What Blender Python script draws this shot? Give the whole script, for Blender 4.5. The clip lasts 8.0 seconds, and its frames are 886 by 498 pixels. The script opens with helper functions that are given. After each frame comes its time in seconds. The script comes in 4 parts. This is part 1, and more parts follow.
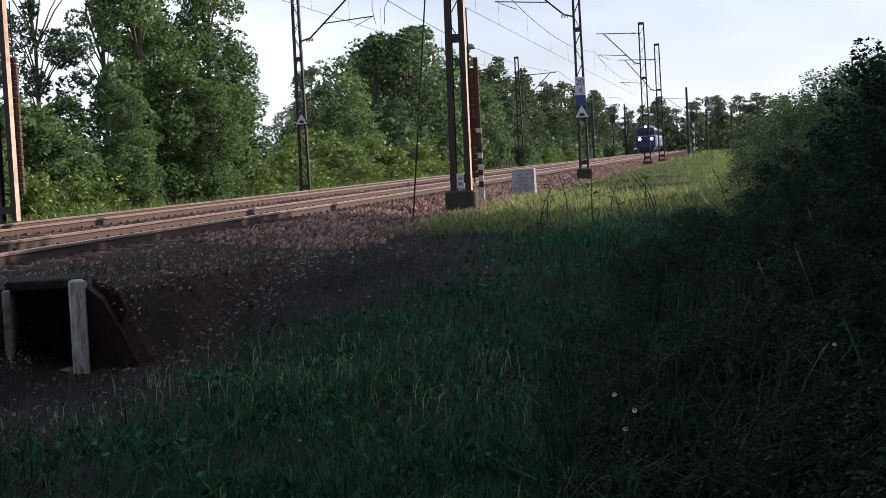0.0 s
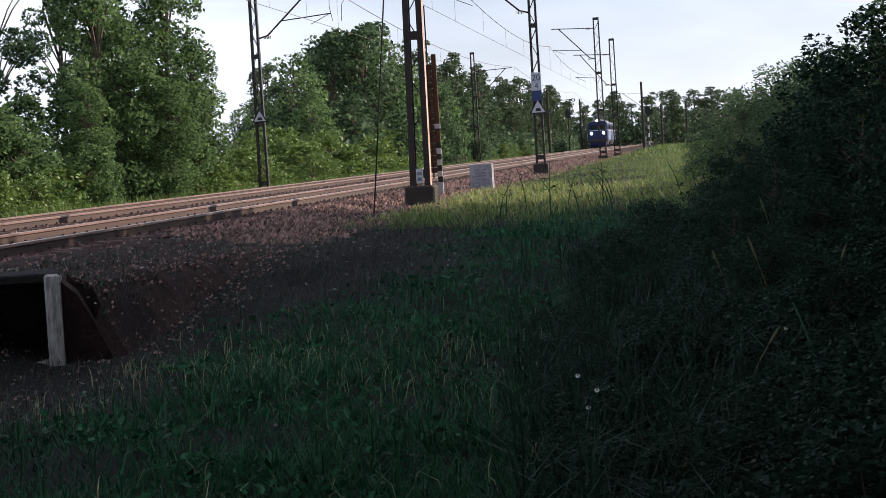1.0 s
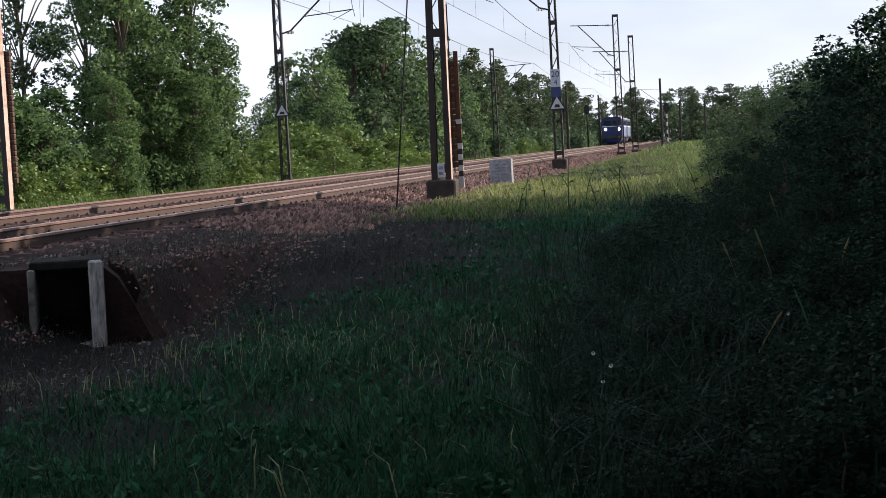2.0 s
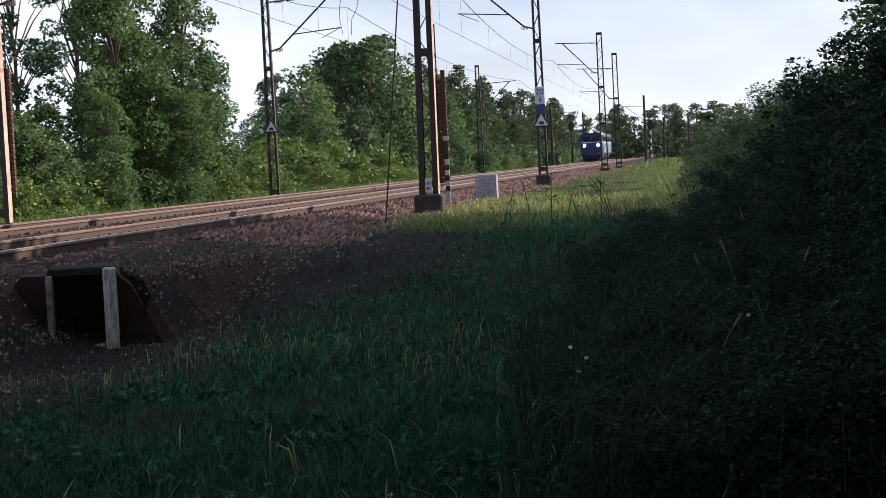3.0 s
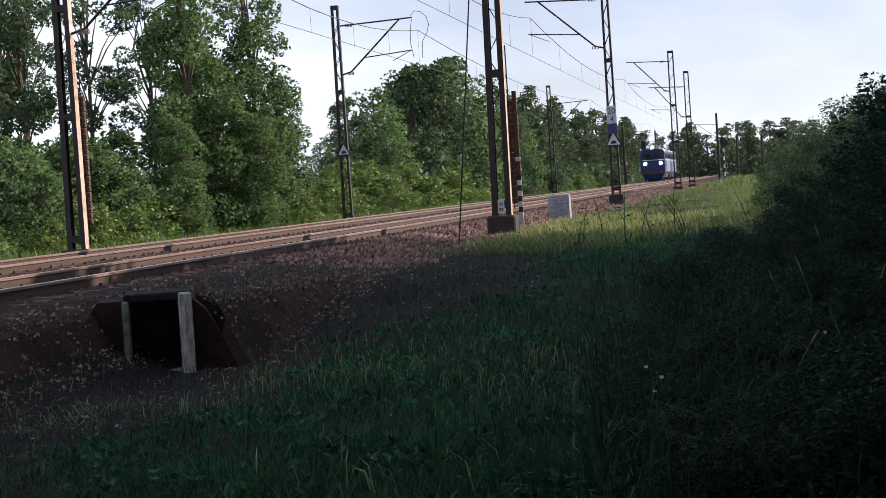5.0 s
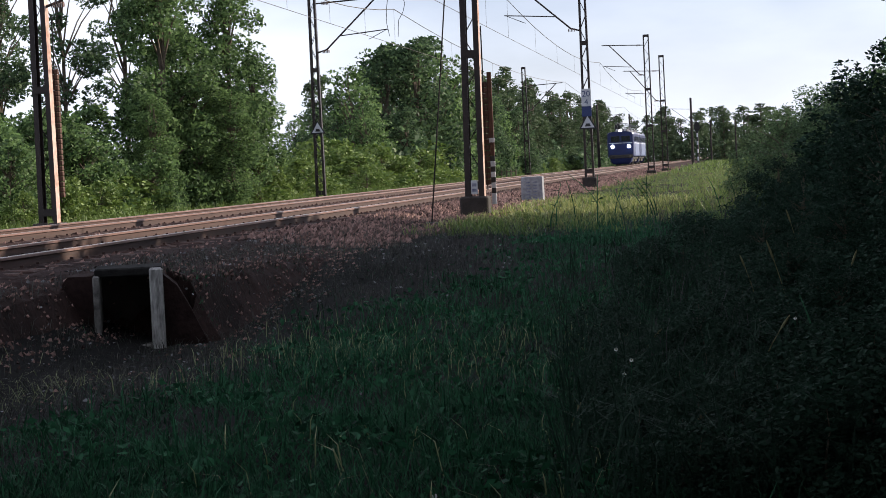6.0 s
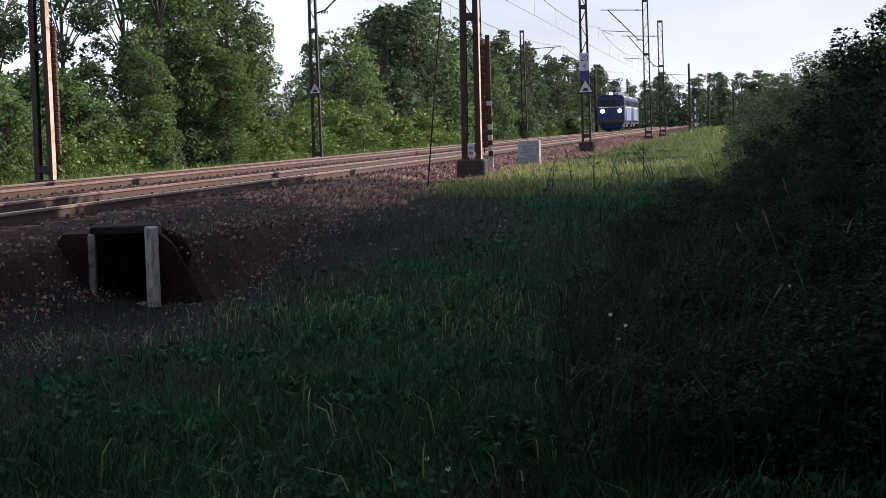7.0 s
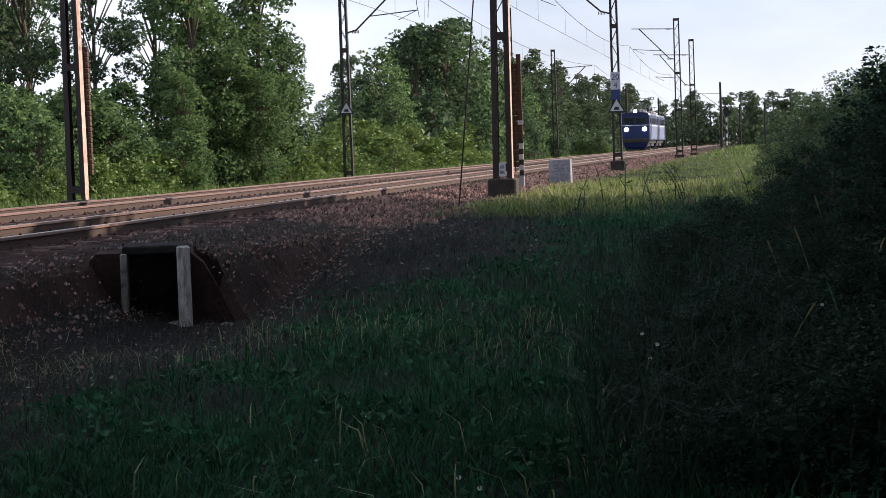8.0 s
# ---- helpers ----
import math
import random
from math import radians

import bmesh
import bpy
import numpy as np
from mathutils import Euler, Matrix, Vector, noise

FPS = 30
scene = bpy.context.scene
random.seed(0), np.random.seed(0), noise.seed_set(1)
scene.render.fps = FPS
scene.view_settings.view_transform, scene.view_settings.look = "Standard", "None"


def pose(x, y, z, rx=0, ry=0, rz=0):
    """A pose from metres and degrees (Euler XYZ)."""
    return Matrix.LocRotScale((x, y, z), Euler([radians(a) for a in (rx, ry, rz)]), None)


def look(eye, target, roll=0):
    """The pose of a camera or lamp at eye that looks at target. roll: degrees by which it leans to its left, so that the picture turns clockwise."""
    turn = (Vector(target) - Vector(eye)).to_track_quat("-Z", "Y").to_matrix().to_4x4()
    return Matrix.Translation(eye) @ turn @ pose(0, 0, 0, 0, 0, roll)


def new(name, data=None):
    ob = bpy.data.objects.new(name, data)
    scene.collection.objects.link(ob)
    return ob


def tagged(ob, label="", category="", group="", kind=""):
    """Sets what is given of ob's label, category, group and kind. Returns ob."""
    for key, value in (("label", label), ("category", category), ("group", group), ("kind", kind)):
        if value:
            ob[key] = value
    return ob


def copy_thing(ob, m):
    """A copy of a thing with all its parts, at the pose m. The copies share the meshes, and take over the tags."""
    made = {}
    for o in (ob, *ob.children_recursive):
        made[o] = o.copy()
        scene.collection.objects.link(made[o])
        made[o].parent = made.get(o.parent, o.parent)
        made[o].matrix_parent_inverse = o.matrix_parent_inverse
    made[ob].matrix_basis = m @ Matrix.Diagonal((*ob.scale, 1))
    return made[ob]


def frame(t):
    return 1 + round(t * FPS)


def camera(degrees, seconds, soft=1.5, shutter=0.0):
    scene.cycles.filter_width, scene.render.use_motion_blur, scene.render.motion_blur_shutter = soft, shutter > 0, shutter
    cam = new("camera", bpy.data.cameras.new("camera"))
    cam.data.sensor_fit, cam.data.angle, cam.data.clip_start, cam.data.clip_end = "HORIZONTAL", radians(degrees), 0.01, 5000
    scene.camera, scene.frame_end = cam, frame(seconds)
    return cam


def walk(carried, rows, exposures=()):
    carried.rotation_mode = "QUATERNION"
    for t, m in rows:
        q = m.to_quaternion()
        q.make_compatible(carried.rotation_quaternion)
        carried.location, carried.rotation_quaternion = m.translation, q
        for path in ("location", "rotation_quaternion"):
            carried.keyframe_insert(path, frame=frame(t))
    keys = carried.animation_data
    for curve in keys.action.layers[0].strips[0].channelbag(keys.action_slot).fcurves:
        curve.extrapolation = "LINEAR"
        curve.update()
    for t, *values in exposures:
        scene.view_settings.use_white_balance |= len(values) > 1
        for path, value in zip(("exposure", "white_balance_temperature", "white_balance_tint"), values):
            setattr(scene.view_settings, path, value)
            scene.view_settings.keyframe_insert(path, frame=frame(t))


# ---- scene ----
# World: y runs along the railway, x across it to the right, z = 0 is the top of the rails.


def eye(x, y, z, yaw, pitch, roll):
    return pose(x, y, z, 90 + pitch, 0, yaw) @ pose(0, 0, 0, 0, 0, roll)


cam = camera(24.57, 8.0, soft=0.6)
PATH = [
    (0.0, eye(-0.18, 3.00, 0.780, 8.132, -2.525, -3.098)),
    (0.5, eye(-0.18, 3.00, 0.780, 7.852, -2.834, -2.990)),
    (0.7, eye(-0.18, 2.90, 0.780, 8.264, -2.860, -2.983)),
    (0.8, eye(-0.18, 2.55, 0.780, 7.052, -2.740, -3.250)),
    (1.0, eye(-0.18, 2.42, 0.780, 6.913, -2.714, -3.512)),
    (1.5, eye(-0.18, 2.40, 0.780, 7.399, -2.649, -3.362)),
    (1.7, eye(-0.17, 2.15, 0.780, 7.595, -2.840, -3.200)),
    (2.8, eye(0.00, 0.00, 0.780, 6.602, -2.556, -2.599)),
    (3.0, eye(0.00, 0.00, 0.780, 6.955, -2.400, -2.936)),
    (3.5, eye(0.00, 0.00, 0.780, 8.045, -1.839, -2.900)),
    (4.0, eye(0.00, 0.00, 0.780, 8.646, -1.051, -2.009)),
    (4.2, eye(0.00, 0.00, 0.780, 8.732, -1.476, -2.310)),
    (5.3, eye(0.00, 0.00, 0.780, 8.982, -1.675, -3.920)),
    (5.5, eye(0.00, 0.00, 0.780, 8.259, -1.597, -3.207)),
    (6.0, eye(0.00, 0.00, 0.780, 8.238, -2.287, -2.739)),
    (6.5, eye(0.00, 0.00, 0.780, 8.284, -3.298, -2.684)),
    (7.0, eye(0.00, 0.00, 0.780, 8.156, -3.345, -1.932)),
    (7.5, eye(0.00, 0.00, 0.780, 8.966, -3.000, -2.592)),
    (8.0, eye(0.00, 0.00, 0.780, 9.020, -2.773, -2.063)),
]
walk(cam, PATH, [(0.0, 0.80, 6320, 10), (8.0, 0.80, 6320, 10)])

# ---- light ----
SUN_EL, SUN_AZ = 23.0, 34.0          # degrees up; degrees from +x towards +y
world = bpy.data.worlds.new("sky")
scene.world = world
world.use_nodes = True
wn, wl = world.node_tree.nodes, world.node_tree.links
wn.clear()
sky = wn.new("ShaderNodeTexSky")
sky.sky_type, sky.sun_disc = "NISHITA", False
sky.sun_elevation, sky.sun_rotation = radians(SUN_EL), radians(90 - SUN_AZ)
sky.air_density, sky.dust_density, sky.ozone_density = 1.0, 0.5, 1.6
coord = wn.new("ShaderNodeTexCoord")
stretch = wn.new("ShaderNodeMapping")
stretch.inputs["Scale"].default_value = (1.6, 1.6, 5.0)
cloud = wn.new("ShaderNodeTexNoise")
cloud.inputs["Scale"].default_value, cloud.inputs["Detail"].default_value = 1.9, 7.0
ramp = wn.new("ShaderNodeValToRGB")
ramp.color_ramp.elements[0].position, ramp.color_ramp.elements[1].position = 0.34, 0.60
ramp.color_ramp.elements[0].color = (0.34, 0.34, 0.34, 1)
mix = wn.new("ShaderNodeMix")
mix.data_type = "RGBA"
mix.inputs[7].default_value = (11.5, 12.1, 13.6, 1)
bg = wn.new("ShaderNodeBackground")
bg.inputs["Strength"].default_value = 0.053
out = wn.new("ShaderNodeOutputWorld")
wl.new(coord.outputs["Generated"], stretch.inputs[0])
wl.new(stretch.outputs[0], cloud.inputs["Vector"])
wl.new(cloud.outputs["Fac"], ramp.inputs[0])
wl.new(ramp.outputs[0], mix.inputs[0])
tint = wn.new("ShaderNodeMix")
tint.data_type, tint.blend_type = "RGBA", "MULTIPLY"
tint.inputs[0].default_value, tint.inputs[7].default_value = 1.0, (0.92, 0.92, 1.25, 1)
wl.new(sky.outputs[0], tint.inputs[6])
wl.new(tint.outputs[2], mix.inputs[6])
wl.new(mix.outputs[2], bg.inputs[0])
wl.new(bg.outputs[0], out.inputs[0])
sun_data = bpy.data.lights.new("sun", "SUN")
sun_data.energy, sun_data.angle, sun_data.color = 4.8, radians(0.55), (1.0, 0.87, 0.70)
sun = new("sun", sun_data)
sun_way = Vector((math.cos(radians(SUN_EL)) * math.cos(radians(SUN_AZ)), math.cos(radians(SUN_EL)) * math.sin(radians(SUN_AZ)), math.sin(radians(SUN_EL))))
sun.matrix_world = look(sun_way * 200, (0, 0, 0))


# ---- materials ----
def mat(name, low, high, scale=4.0, rough=0.8, metal=0.0, bump=0.0, fine=40.0, spec=0.3, island=0.0, obj=0.0, trans=0.0, stretch=(1, 1, 1)):
    """Colours from low to high by two noises; island, obj: how much each piece differs; trans: light through a leaf."""
    m = bpy.data.materials.new(name)
    m.use_nodes = True
    n, l = m.node_tree.nodes, m.node_tree.links
    b = n["Principled BSDF"]
    tc = n.new("ShaderNodeTexCoord")
    mp = n.new("ShaderNodeMapping")
    mp.inputs["Scale"].default_value = stretch
    l.new(tc.outputs["Object"], mp.inputs[0])
    a, c = n.new("ShaderNodeTexNoise"), n.new("ShaderNodeTexNoise")
    a.inputs["Scale"].default_value, a.inputs["Detail"].default_value = scale, 5.0
    c.inputs["Scale"].default_value, c.inputs["Detail"].default_value = fine, 3.0
    l.new(mp.outputs[0], a.inputs["Vector"])
    l.new(mp.outputs[0], c.inputs["Vector"])
    add = n.new("ShaderNodeMath")
    add.operation = "MULTIPLY_ADD"
    l.new(c.outputs["Fac"], add.inputs[0])
    add.inputs[1].default_value = 0.6
    l.new(a.outputs["Fac"], add.inputs[2])
    value = add.outputs[0]
    for amount, node, socket in ((island, "ShaderNodeNewGeometry", "Random Per Island"), (obj, "ShaderNodeObjectInfo", "Random")):
        if amount:
            g, k = n.new(node), n.new("ShaderNodeMath")
            k.operation = "MULTIPLY_ADD"
            l.new(g.outputs[socket], k.inputs[0])
            k.inputs[1].default_value = amount
            l.new(value, k.inputs[2])
            value = k.outputs[0]
    extra = (island + obj) / 2
    r = n.new("ShaderNodeMapRange")
    r.inputs[1].default_value, r.inputs[2].default_value = 0.45 + extra * 0.4, 1.15 + extra * 1.6
    l.new(value, r.inputs[0])
    mx = n.new("ShaderNodeMix")
    mx.data_type = "RGBA"
    mx.inputs[6].default_value, mx.inputs[7].default_value = (*low, 1), (*high, 1)
    l.new(r.outputs[0], mx.inputs[0])
    l.new(mx.outputs[2], b.inputs["Base Color"])
    b.inputs["Roughness"].default_value, b.inputs["Metallic"].default_value = rough, metal
    b.inputs["Specular IOR Level"].default_value = spec
    if bump:
        bp = n.new("ShaderNodeBump")
        bp.inputs["Strength"].default_value, bp.inputs["Distance"].default_value = bump, 0.02
        l.new(c.outputs["Fac"], bp.inputs["Height"])
        l.new(bp.outputs[0], b.inputs["Normal"])
    if trans:
        t, ms = n.new("ShaderNodeBsdfTranslucent"), n.new("ShaderNodeMixShader")
        l.new(mx.outputs[2], t.inputs[0])
        ms.inputs[0].default_value = trans
        l.new(b.outputs[0], ms.inputs[1])
        l.new(t.outputs[0], ms.inputs[2])
        l.new(ms.outputs[0], n["Material Output"].inputs[0])
    return m


def glow(name, colour, strength):
    m = bpy.data.materials.new(name)
    m.use_nodes = True
    b = m.node_tree.nodes["Principled BSDF"]
    b.inputs["Base Color"].default_value = (*colour, 1)
    b.inputs["Emission Color"].default_value, b.inputs["Emission Strength"].default_value = (*colour, 1), strength
    return m


# far below soil's own tone: ground shade is put into the colour
SOIL = mat("shade_dark_soil_and_turf", (0.003, 0.004, 0.0035), (0.021, 0.0185, 0.019), 0.5, 0.95, bump=0.6, fine=9, spec=0.04)
# bed colour includes the shadow in the gaps between loose stones
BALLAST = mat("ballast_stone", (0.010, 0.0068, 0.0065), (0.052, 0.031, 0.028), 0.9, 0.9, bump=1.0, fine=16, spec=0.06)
STONE = mat("crushed_stone", (0.012, 0.008, 0.008), (0.36, 0.225, 0.195), 1.5, 0.9, island=1.2, spec=0.1)
RAIL_SIDE = mat("rusty_rail", (0.016, 0.0075, 0.006), (0.072, 0.032, 0.024), 3.0, 0.7, 0.1, stretch=(1, 0.15, 6))
RAIL_HEAD = mat("worn_rail_head", (0.12, 0.066, 0.053), (0.27, 0.165, 0.138), 3.0, 0.45, 0.4, stretch=(1, 0.15, 1))
RAIL_TOP = mat("polished_rail", (0.45, 0.42, 0.40), (0.62, 0.58, 0.55), 3.0, 0.3, 1.0)
MOTTLED_CONCRETE = mat("dull_mottled_concrete", (0.035, 0.034, 0.032), (0.24, 0.225, 0.21), 9.0, 0.9, bump=0.6, fine=25)
SLEEPER = mat("weathered_sleeper", (0.030, 0.018, 0.015), (0.11, 0.060, 0.050), 3.0, 0.85, bump=0.4, obj=0.4)
# concrete darkened to carry the shade on the mast blocks' fronts
DARK_CONCRETE = mat("shade_dark_concrete", (0.014, 0.012, 0.011), (0.055, 0.044, 0.040), 4.0, 0.85, bump=0.4)
# mast paint with the backlit shade put into its near-black colour
STEEL = mat("shade_dark_mast_steel", (0.015, 0.013, 0.014), (0.050, 0.036, 0.032), 3.0, 0.38, 0.3)
# paleness is sunlight painted on one face, over patchy orange paint
SUN_FACE = mat("sunlit_patchy_paint", (0.26, 0.10, 0.05), (0.62, 0.52, 0.47), 1.6, 0.6, fine=8.0)
RUST = mat("rusted_steel", (0.045, 0.022, 0.016), (0.12, 0.058, 0.040), 5.0, 0.7, 0.2)
WIRE = mat("oxidised_copper_wire", (0.07, 0.065, 0.06), (0.14, 0.12, 0.10), 3.0, 0.5, 0.6)
CABLE = mat("blackened_cable", (0.012, 0.011, 0.011), (0.03, 0.026, 0.024), 3.0, 0.95, spec=0.05)
# white held low: the shade on the boards is in the colour
WHITE = mat("shade_greyed_white_enamel", (0.32, 0.33, 0.36), (0.50, 0.51, 0.55), 6.0, 0.5)
BLACK = mat("black_enamel", (0.012, 0.012, 0.014), (0.03, 0.03, 0.03), 6.0, 0.5)
SIGN_BLUE = mat("dark_blue_enamel", (0.02, 0.03, 0.10), (0.04, 0.06, 0.16), 6.0, 0.5)
CERAMIC = mat("brown_porcelain", (0.10, 0.05, 0.03), (0.16, 0.09, 0.06), 6.0, 0.25)
BARK = mat("tree_bark", (0.05, 0.04, 0.03), (0.15, 0.12, 0.09), 5.0, 0.95, bump=0.5)
LEAF = mat("broad_leaf", (0.012, 0.032, 0.012), (0.185, 0.285, 0.108), 0.35, 0.6, island=1.0, trans=0.48, spec=0.2)
LEAF_DARK = mat("alder_leaf", (0.010, 0.026, 0.013), (0.130, 0.200, 0.095), 0.35, 0.6, island=1.0, trans=0.45, spec=0.2)
NEEDLE = mat("pine_needle", (0.022, 0.042, 0.022), (0.105, 0.150, 0.068), 0.4, 0.7, island=0.6, trans=0.3)
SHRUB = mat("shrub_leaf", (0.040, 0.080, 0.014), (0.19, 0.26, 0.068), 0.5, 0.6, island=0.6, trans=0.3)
# dark version of the shrub leaf, its shade painted into the colour
THICKET = mat("shade_dark_shrub_leaf", (0.006, 0.018, 0.011), (0.031, 0.065, 0.041), 0.6, 0.7, island=0.7, trans=0.2, spec=0.1)
# low end near black: the hollow's shade is mixed into the green
GRASS = mat("green_grass", (0.003, 0.014, 0.007), (0.038, 0.145, 0.068), 0.55, 0.7, island=0.9, trans=0.2, spec=0.1)
HAY = mat("dry_grass", (0.055, 0.055, 0.024), (0.27, 0.245, 0.12), 0.8, 0.7, island=0.7, trans=0.3)
PETAL = mat("white_petal", (0.65, 0.65, 0.62), (0.82, 0.82, 0.80), 9.0, 0.6)
BLUE = mat("blue_locomotive_paint", (0.006, 0.012, 0.062), (0.011, 0.022, 0.098), 1.5, 0.4, spec=0.4)
PALE = mat("pale_grey_paint", (0.50, 0.53, 0.58), (0.68, 0.71, 0.76), 1.5, 0.45)
ROOF = mat("sooty_roof", (0.10, 0.10, 0.11), (0.22, 0.22, 0.23), 2.0, 0.7)
UNDER = mat("grimy_underframe", (0.02, 0.02, 0.02), (0.07, 0.06, 0.05), 3.0, 0.8)
GLASS = mat("dark_cab_glass", (0.01, 0.012, 0.015), (0.02, 0.024, 0.03), 1.0, 0.08, spec=0.6)
LAMP_ON = glow("lit_headlamp", (1.0, 0.97, 0.92), 5.0)


# ---- mesh helpers ----
class Shape:
    """Collects vertices and faces of one mesh."""

    def __init__(self):
        self.v, self.f = [], []

    def add(self, v, f):
        k = len(self.v)
        self.v += [tuple(p) for p in v]
        self.f += [tuple(i + k for i in q) for q in f]
        return self

    def box(self, x0, x1, y0, y1, z0, z1, chamfer=0.0):
        c = min(chamfer, (x1 - x0) * 0.4, (y1 - y0) * 0.4, (z1 - z0) * 0.4)
        if c <= 0:
            v = [(x, y, z) for z in (z0, z1) for x, y in ((x0, y0), (x1, y0), (x1, y1), (x0, y1))]
            return self.add(v, [(3, 2, 1, 0), (4, 5, 6, 7), (0, 1, 5, 4), (1, 2, 6, 5), (2, 3, 7, 6), (3, 0, 4, 7)])
        rings = []
        for z, i in ((z0, c), (z0 + c, 0), (z1 - c, 0), (z1, c)):
            a, b, d, e = x0 + i, x1 - i, y0 + i, y1 - i
            rings.append([(a + c, d, z), (b - c, d, z), (b, d + c, z), (b, e - c, z), (b - c, e, z), (a + c, e, z), (a, e - c, z), (a, d + c, z)])
        return self.loft(rings)

    def loft(self, rings, cap=True, closed=True):
        n = len(rings[0])
        v = [p for r in rings for p in r]
        f = []
        for i in range(len(rings) - 1):
            for j in range(n if closed else n - 1):
                a, b = i * n + j, i * n + (j + 1) % n
                f.append((a, b, b + n, a + n))
        if cap:
            f += [tuple(range(n - 1, -1, -1)), tuple(range((len(rings) - 1) * n, len(rings) * n))]
        return self.add(v, f)

    def tube(self, points, radius, sides=8):
        pts = [Vector(p) for p in points]
        rad = radius if isinstance(radius, (list, tuple)) else [radius] * len(pts)
        rings = []
        for i, p in enumerate(pts):
            way = (pts[min(i + 1, len(pts) - 1)] - pts[max(i - 1, 0)]).normalized()
            side = way.cross(Vector((0, 0, 1)) if abs(way.z) < 0.9 else Vector((1, 0, 0))).normalized()
            up = side.cross(way)
            rings.append([p + (side * math.cos(a) + up * math.sin(a)) * rad[i] for a in (2 * math.pi * k / sides for k in range(sides))])
        return self.loft(rings)

    def bar(self, a, b, w, d=None):
        """A rectangular bar from a to b."""
        a, b, d = Vector(a), Vector(b), d or w
        way = (b - a).normalized()
        side = way.cross(Vector((0, 1, 0)) if abs(way.y) < 0.9 else Vector((1, 0, 0))).normalized()
        up = side.cross(way)
        return self.loft([[p + side * s * w / 2 + up * u * d / 2 for s, u in ((-1, -1), (1, -1), (1, 1), (-1, 1))] for p in (a, b)])

    def mesh(self, name, material):
        me = bpy.data.meshes.new(name)
        me.from_pydata(self.v, [], self.f)
        for m in material if isinstance(material, (list, tuple)) else [material]:
            me.materials.append(m)
        me.update()
        return me


def part(name, shape, material, parent, label=""):
    ob = new(name, shape.mesh(name, material) if isinstance(shape, Shape) else shape)
    ob.parent = parent
    return tagged(ob, label)


def thing(name, label, category, m=None, group="", kind=""):
    ob = new(name)
    if m is not None:
        ob.matrix_basis = m
    return tagged(ob, label, category, group, kind)


def whole(name, shape, material, label, category="", group="", kind="", m=None):
    ob = new(name, shape.mesh(name, material) if isinstance(shape, Shape) else shape)
    if m is not None:
        ob.matrix_basis = m
    return tagged(ob, label, category, group, kind)


def quads(name, corners, material):
    """A mesh of loose quads from an array (n, 4, 3)."""
    n = len(corners)
    me = bpy.data.meshes.new(name)
    me.vertices.add(n * 4)
    me.vertices.foreach_set("co", np.asarray(corners, dtype=np.float32).ravel())
    me.loops.add(n * 4)
    me.loops.foreach_set("vertex_index", np.arange(n * 4, dtype=np.int32))
    me.polygons.add(n)
    me.polygons.foreach_set("loop_start", np.arange(n, dtype=np.int32) * 4)
    me.materials.append(material)
    me.update(calc_edges=True)
    return me


rng = np.random.default_rng(11)


def smooth(a, b, v):
    t = np.clip((v - a) / (b - a), 0, 1)
    return t * t * (3 - 2 * t)


def ground_z(x, y):
    """Height of the ground: verge beside the track, a hollow in front, a flat meadow beyond."""
    x, y = np.asarray(x, dtype=float), np.asarray(y, dtype=float)
    near = 1 - smooth(19.5, 30, y)
    verge = -0.36 - 0.60 * near
    hollow = -0.42 - 0.58 * near
    right = verge + (hollow - verge) * smooth(-4.6, -1.8, x)
    right = right + 0.30 * smooth(0.5, 3.5, x) * (1 - 0.5 * near)
    left = -0.45 - 0.15 * smooth(-16, -20, x)
    bank = np.interp(x, [-7.5, -7.25, -5.45], [-0.30, -0.40, -1.30])
    right = np.maximum(right, bank)
    z = np.where(x > -9.4, right, left)
    bump = 0.05 * np.sin(x * 1.7 + 0.6 * y) * np.sin(y * 0.9 + 1.3) + 0.03 * np.sin(3.1 * x + 1.0) * np.sin(2.3 * y)
    return z + bump * smooth(-6.6, -4.5, x)


def tags_for(me, test, index):
    for p in me.polygons:
        if test(p):
            p.material_index = index


# ---- ground ----
def make_ground():
    xs = np.concatenate([[-3000, -900, -300, -120, -60, -40, -30, -24], np.arange(-20, 8.01, 0.4), [10, 14, 20, 40, 90, 300, 900, 3000]])
    ys = np.concatenate([[-3000, -600, -100, -30, -10], np.arange(0, 90, 0.5), np.arange(90, 420, 6), [450, 600, 1000, 2000, 3500]])
    gx, gy = np.meshgrid(xs, ys)
    gz = ground_z(gx, gy)
    s = Shape()
    n = len(xs)
    s.v = [tuple(p) for p in np.stack([gx.ravel(), gy.ravel(), gz.ravel()], 1).tolist()]
    s.f = [(j * n + i, j * n + i + 1, (j + 1) * n + i + 1, (j + 1) * n + i) for j in range(len(ys) - 1) for i in range(n - 1)]
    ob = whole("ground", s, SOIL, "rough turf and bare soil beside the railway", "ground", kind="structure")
    for p in ob.data.polygons:
        p.use_smooth = True


make_ground()


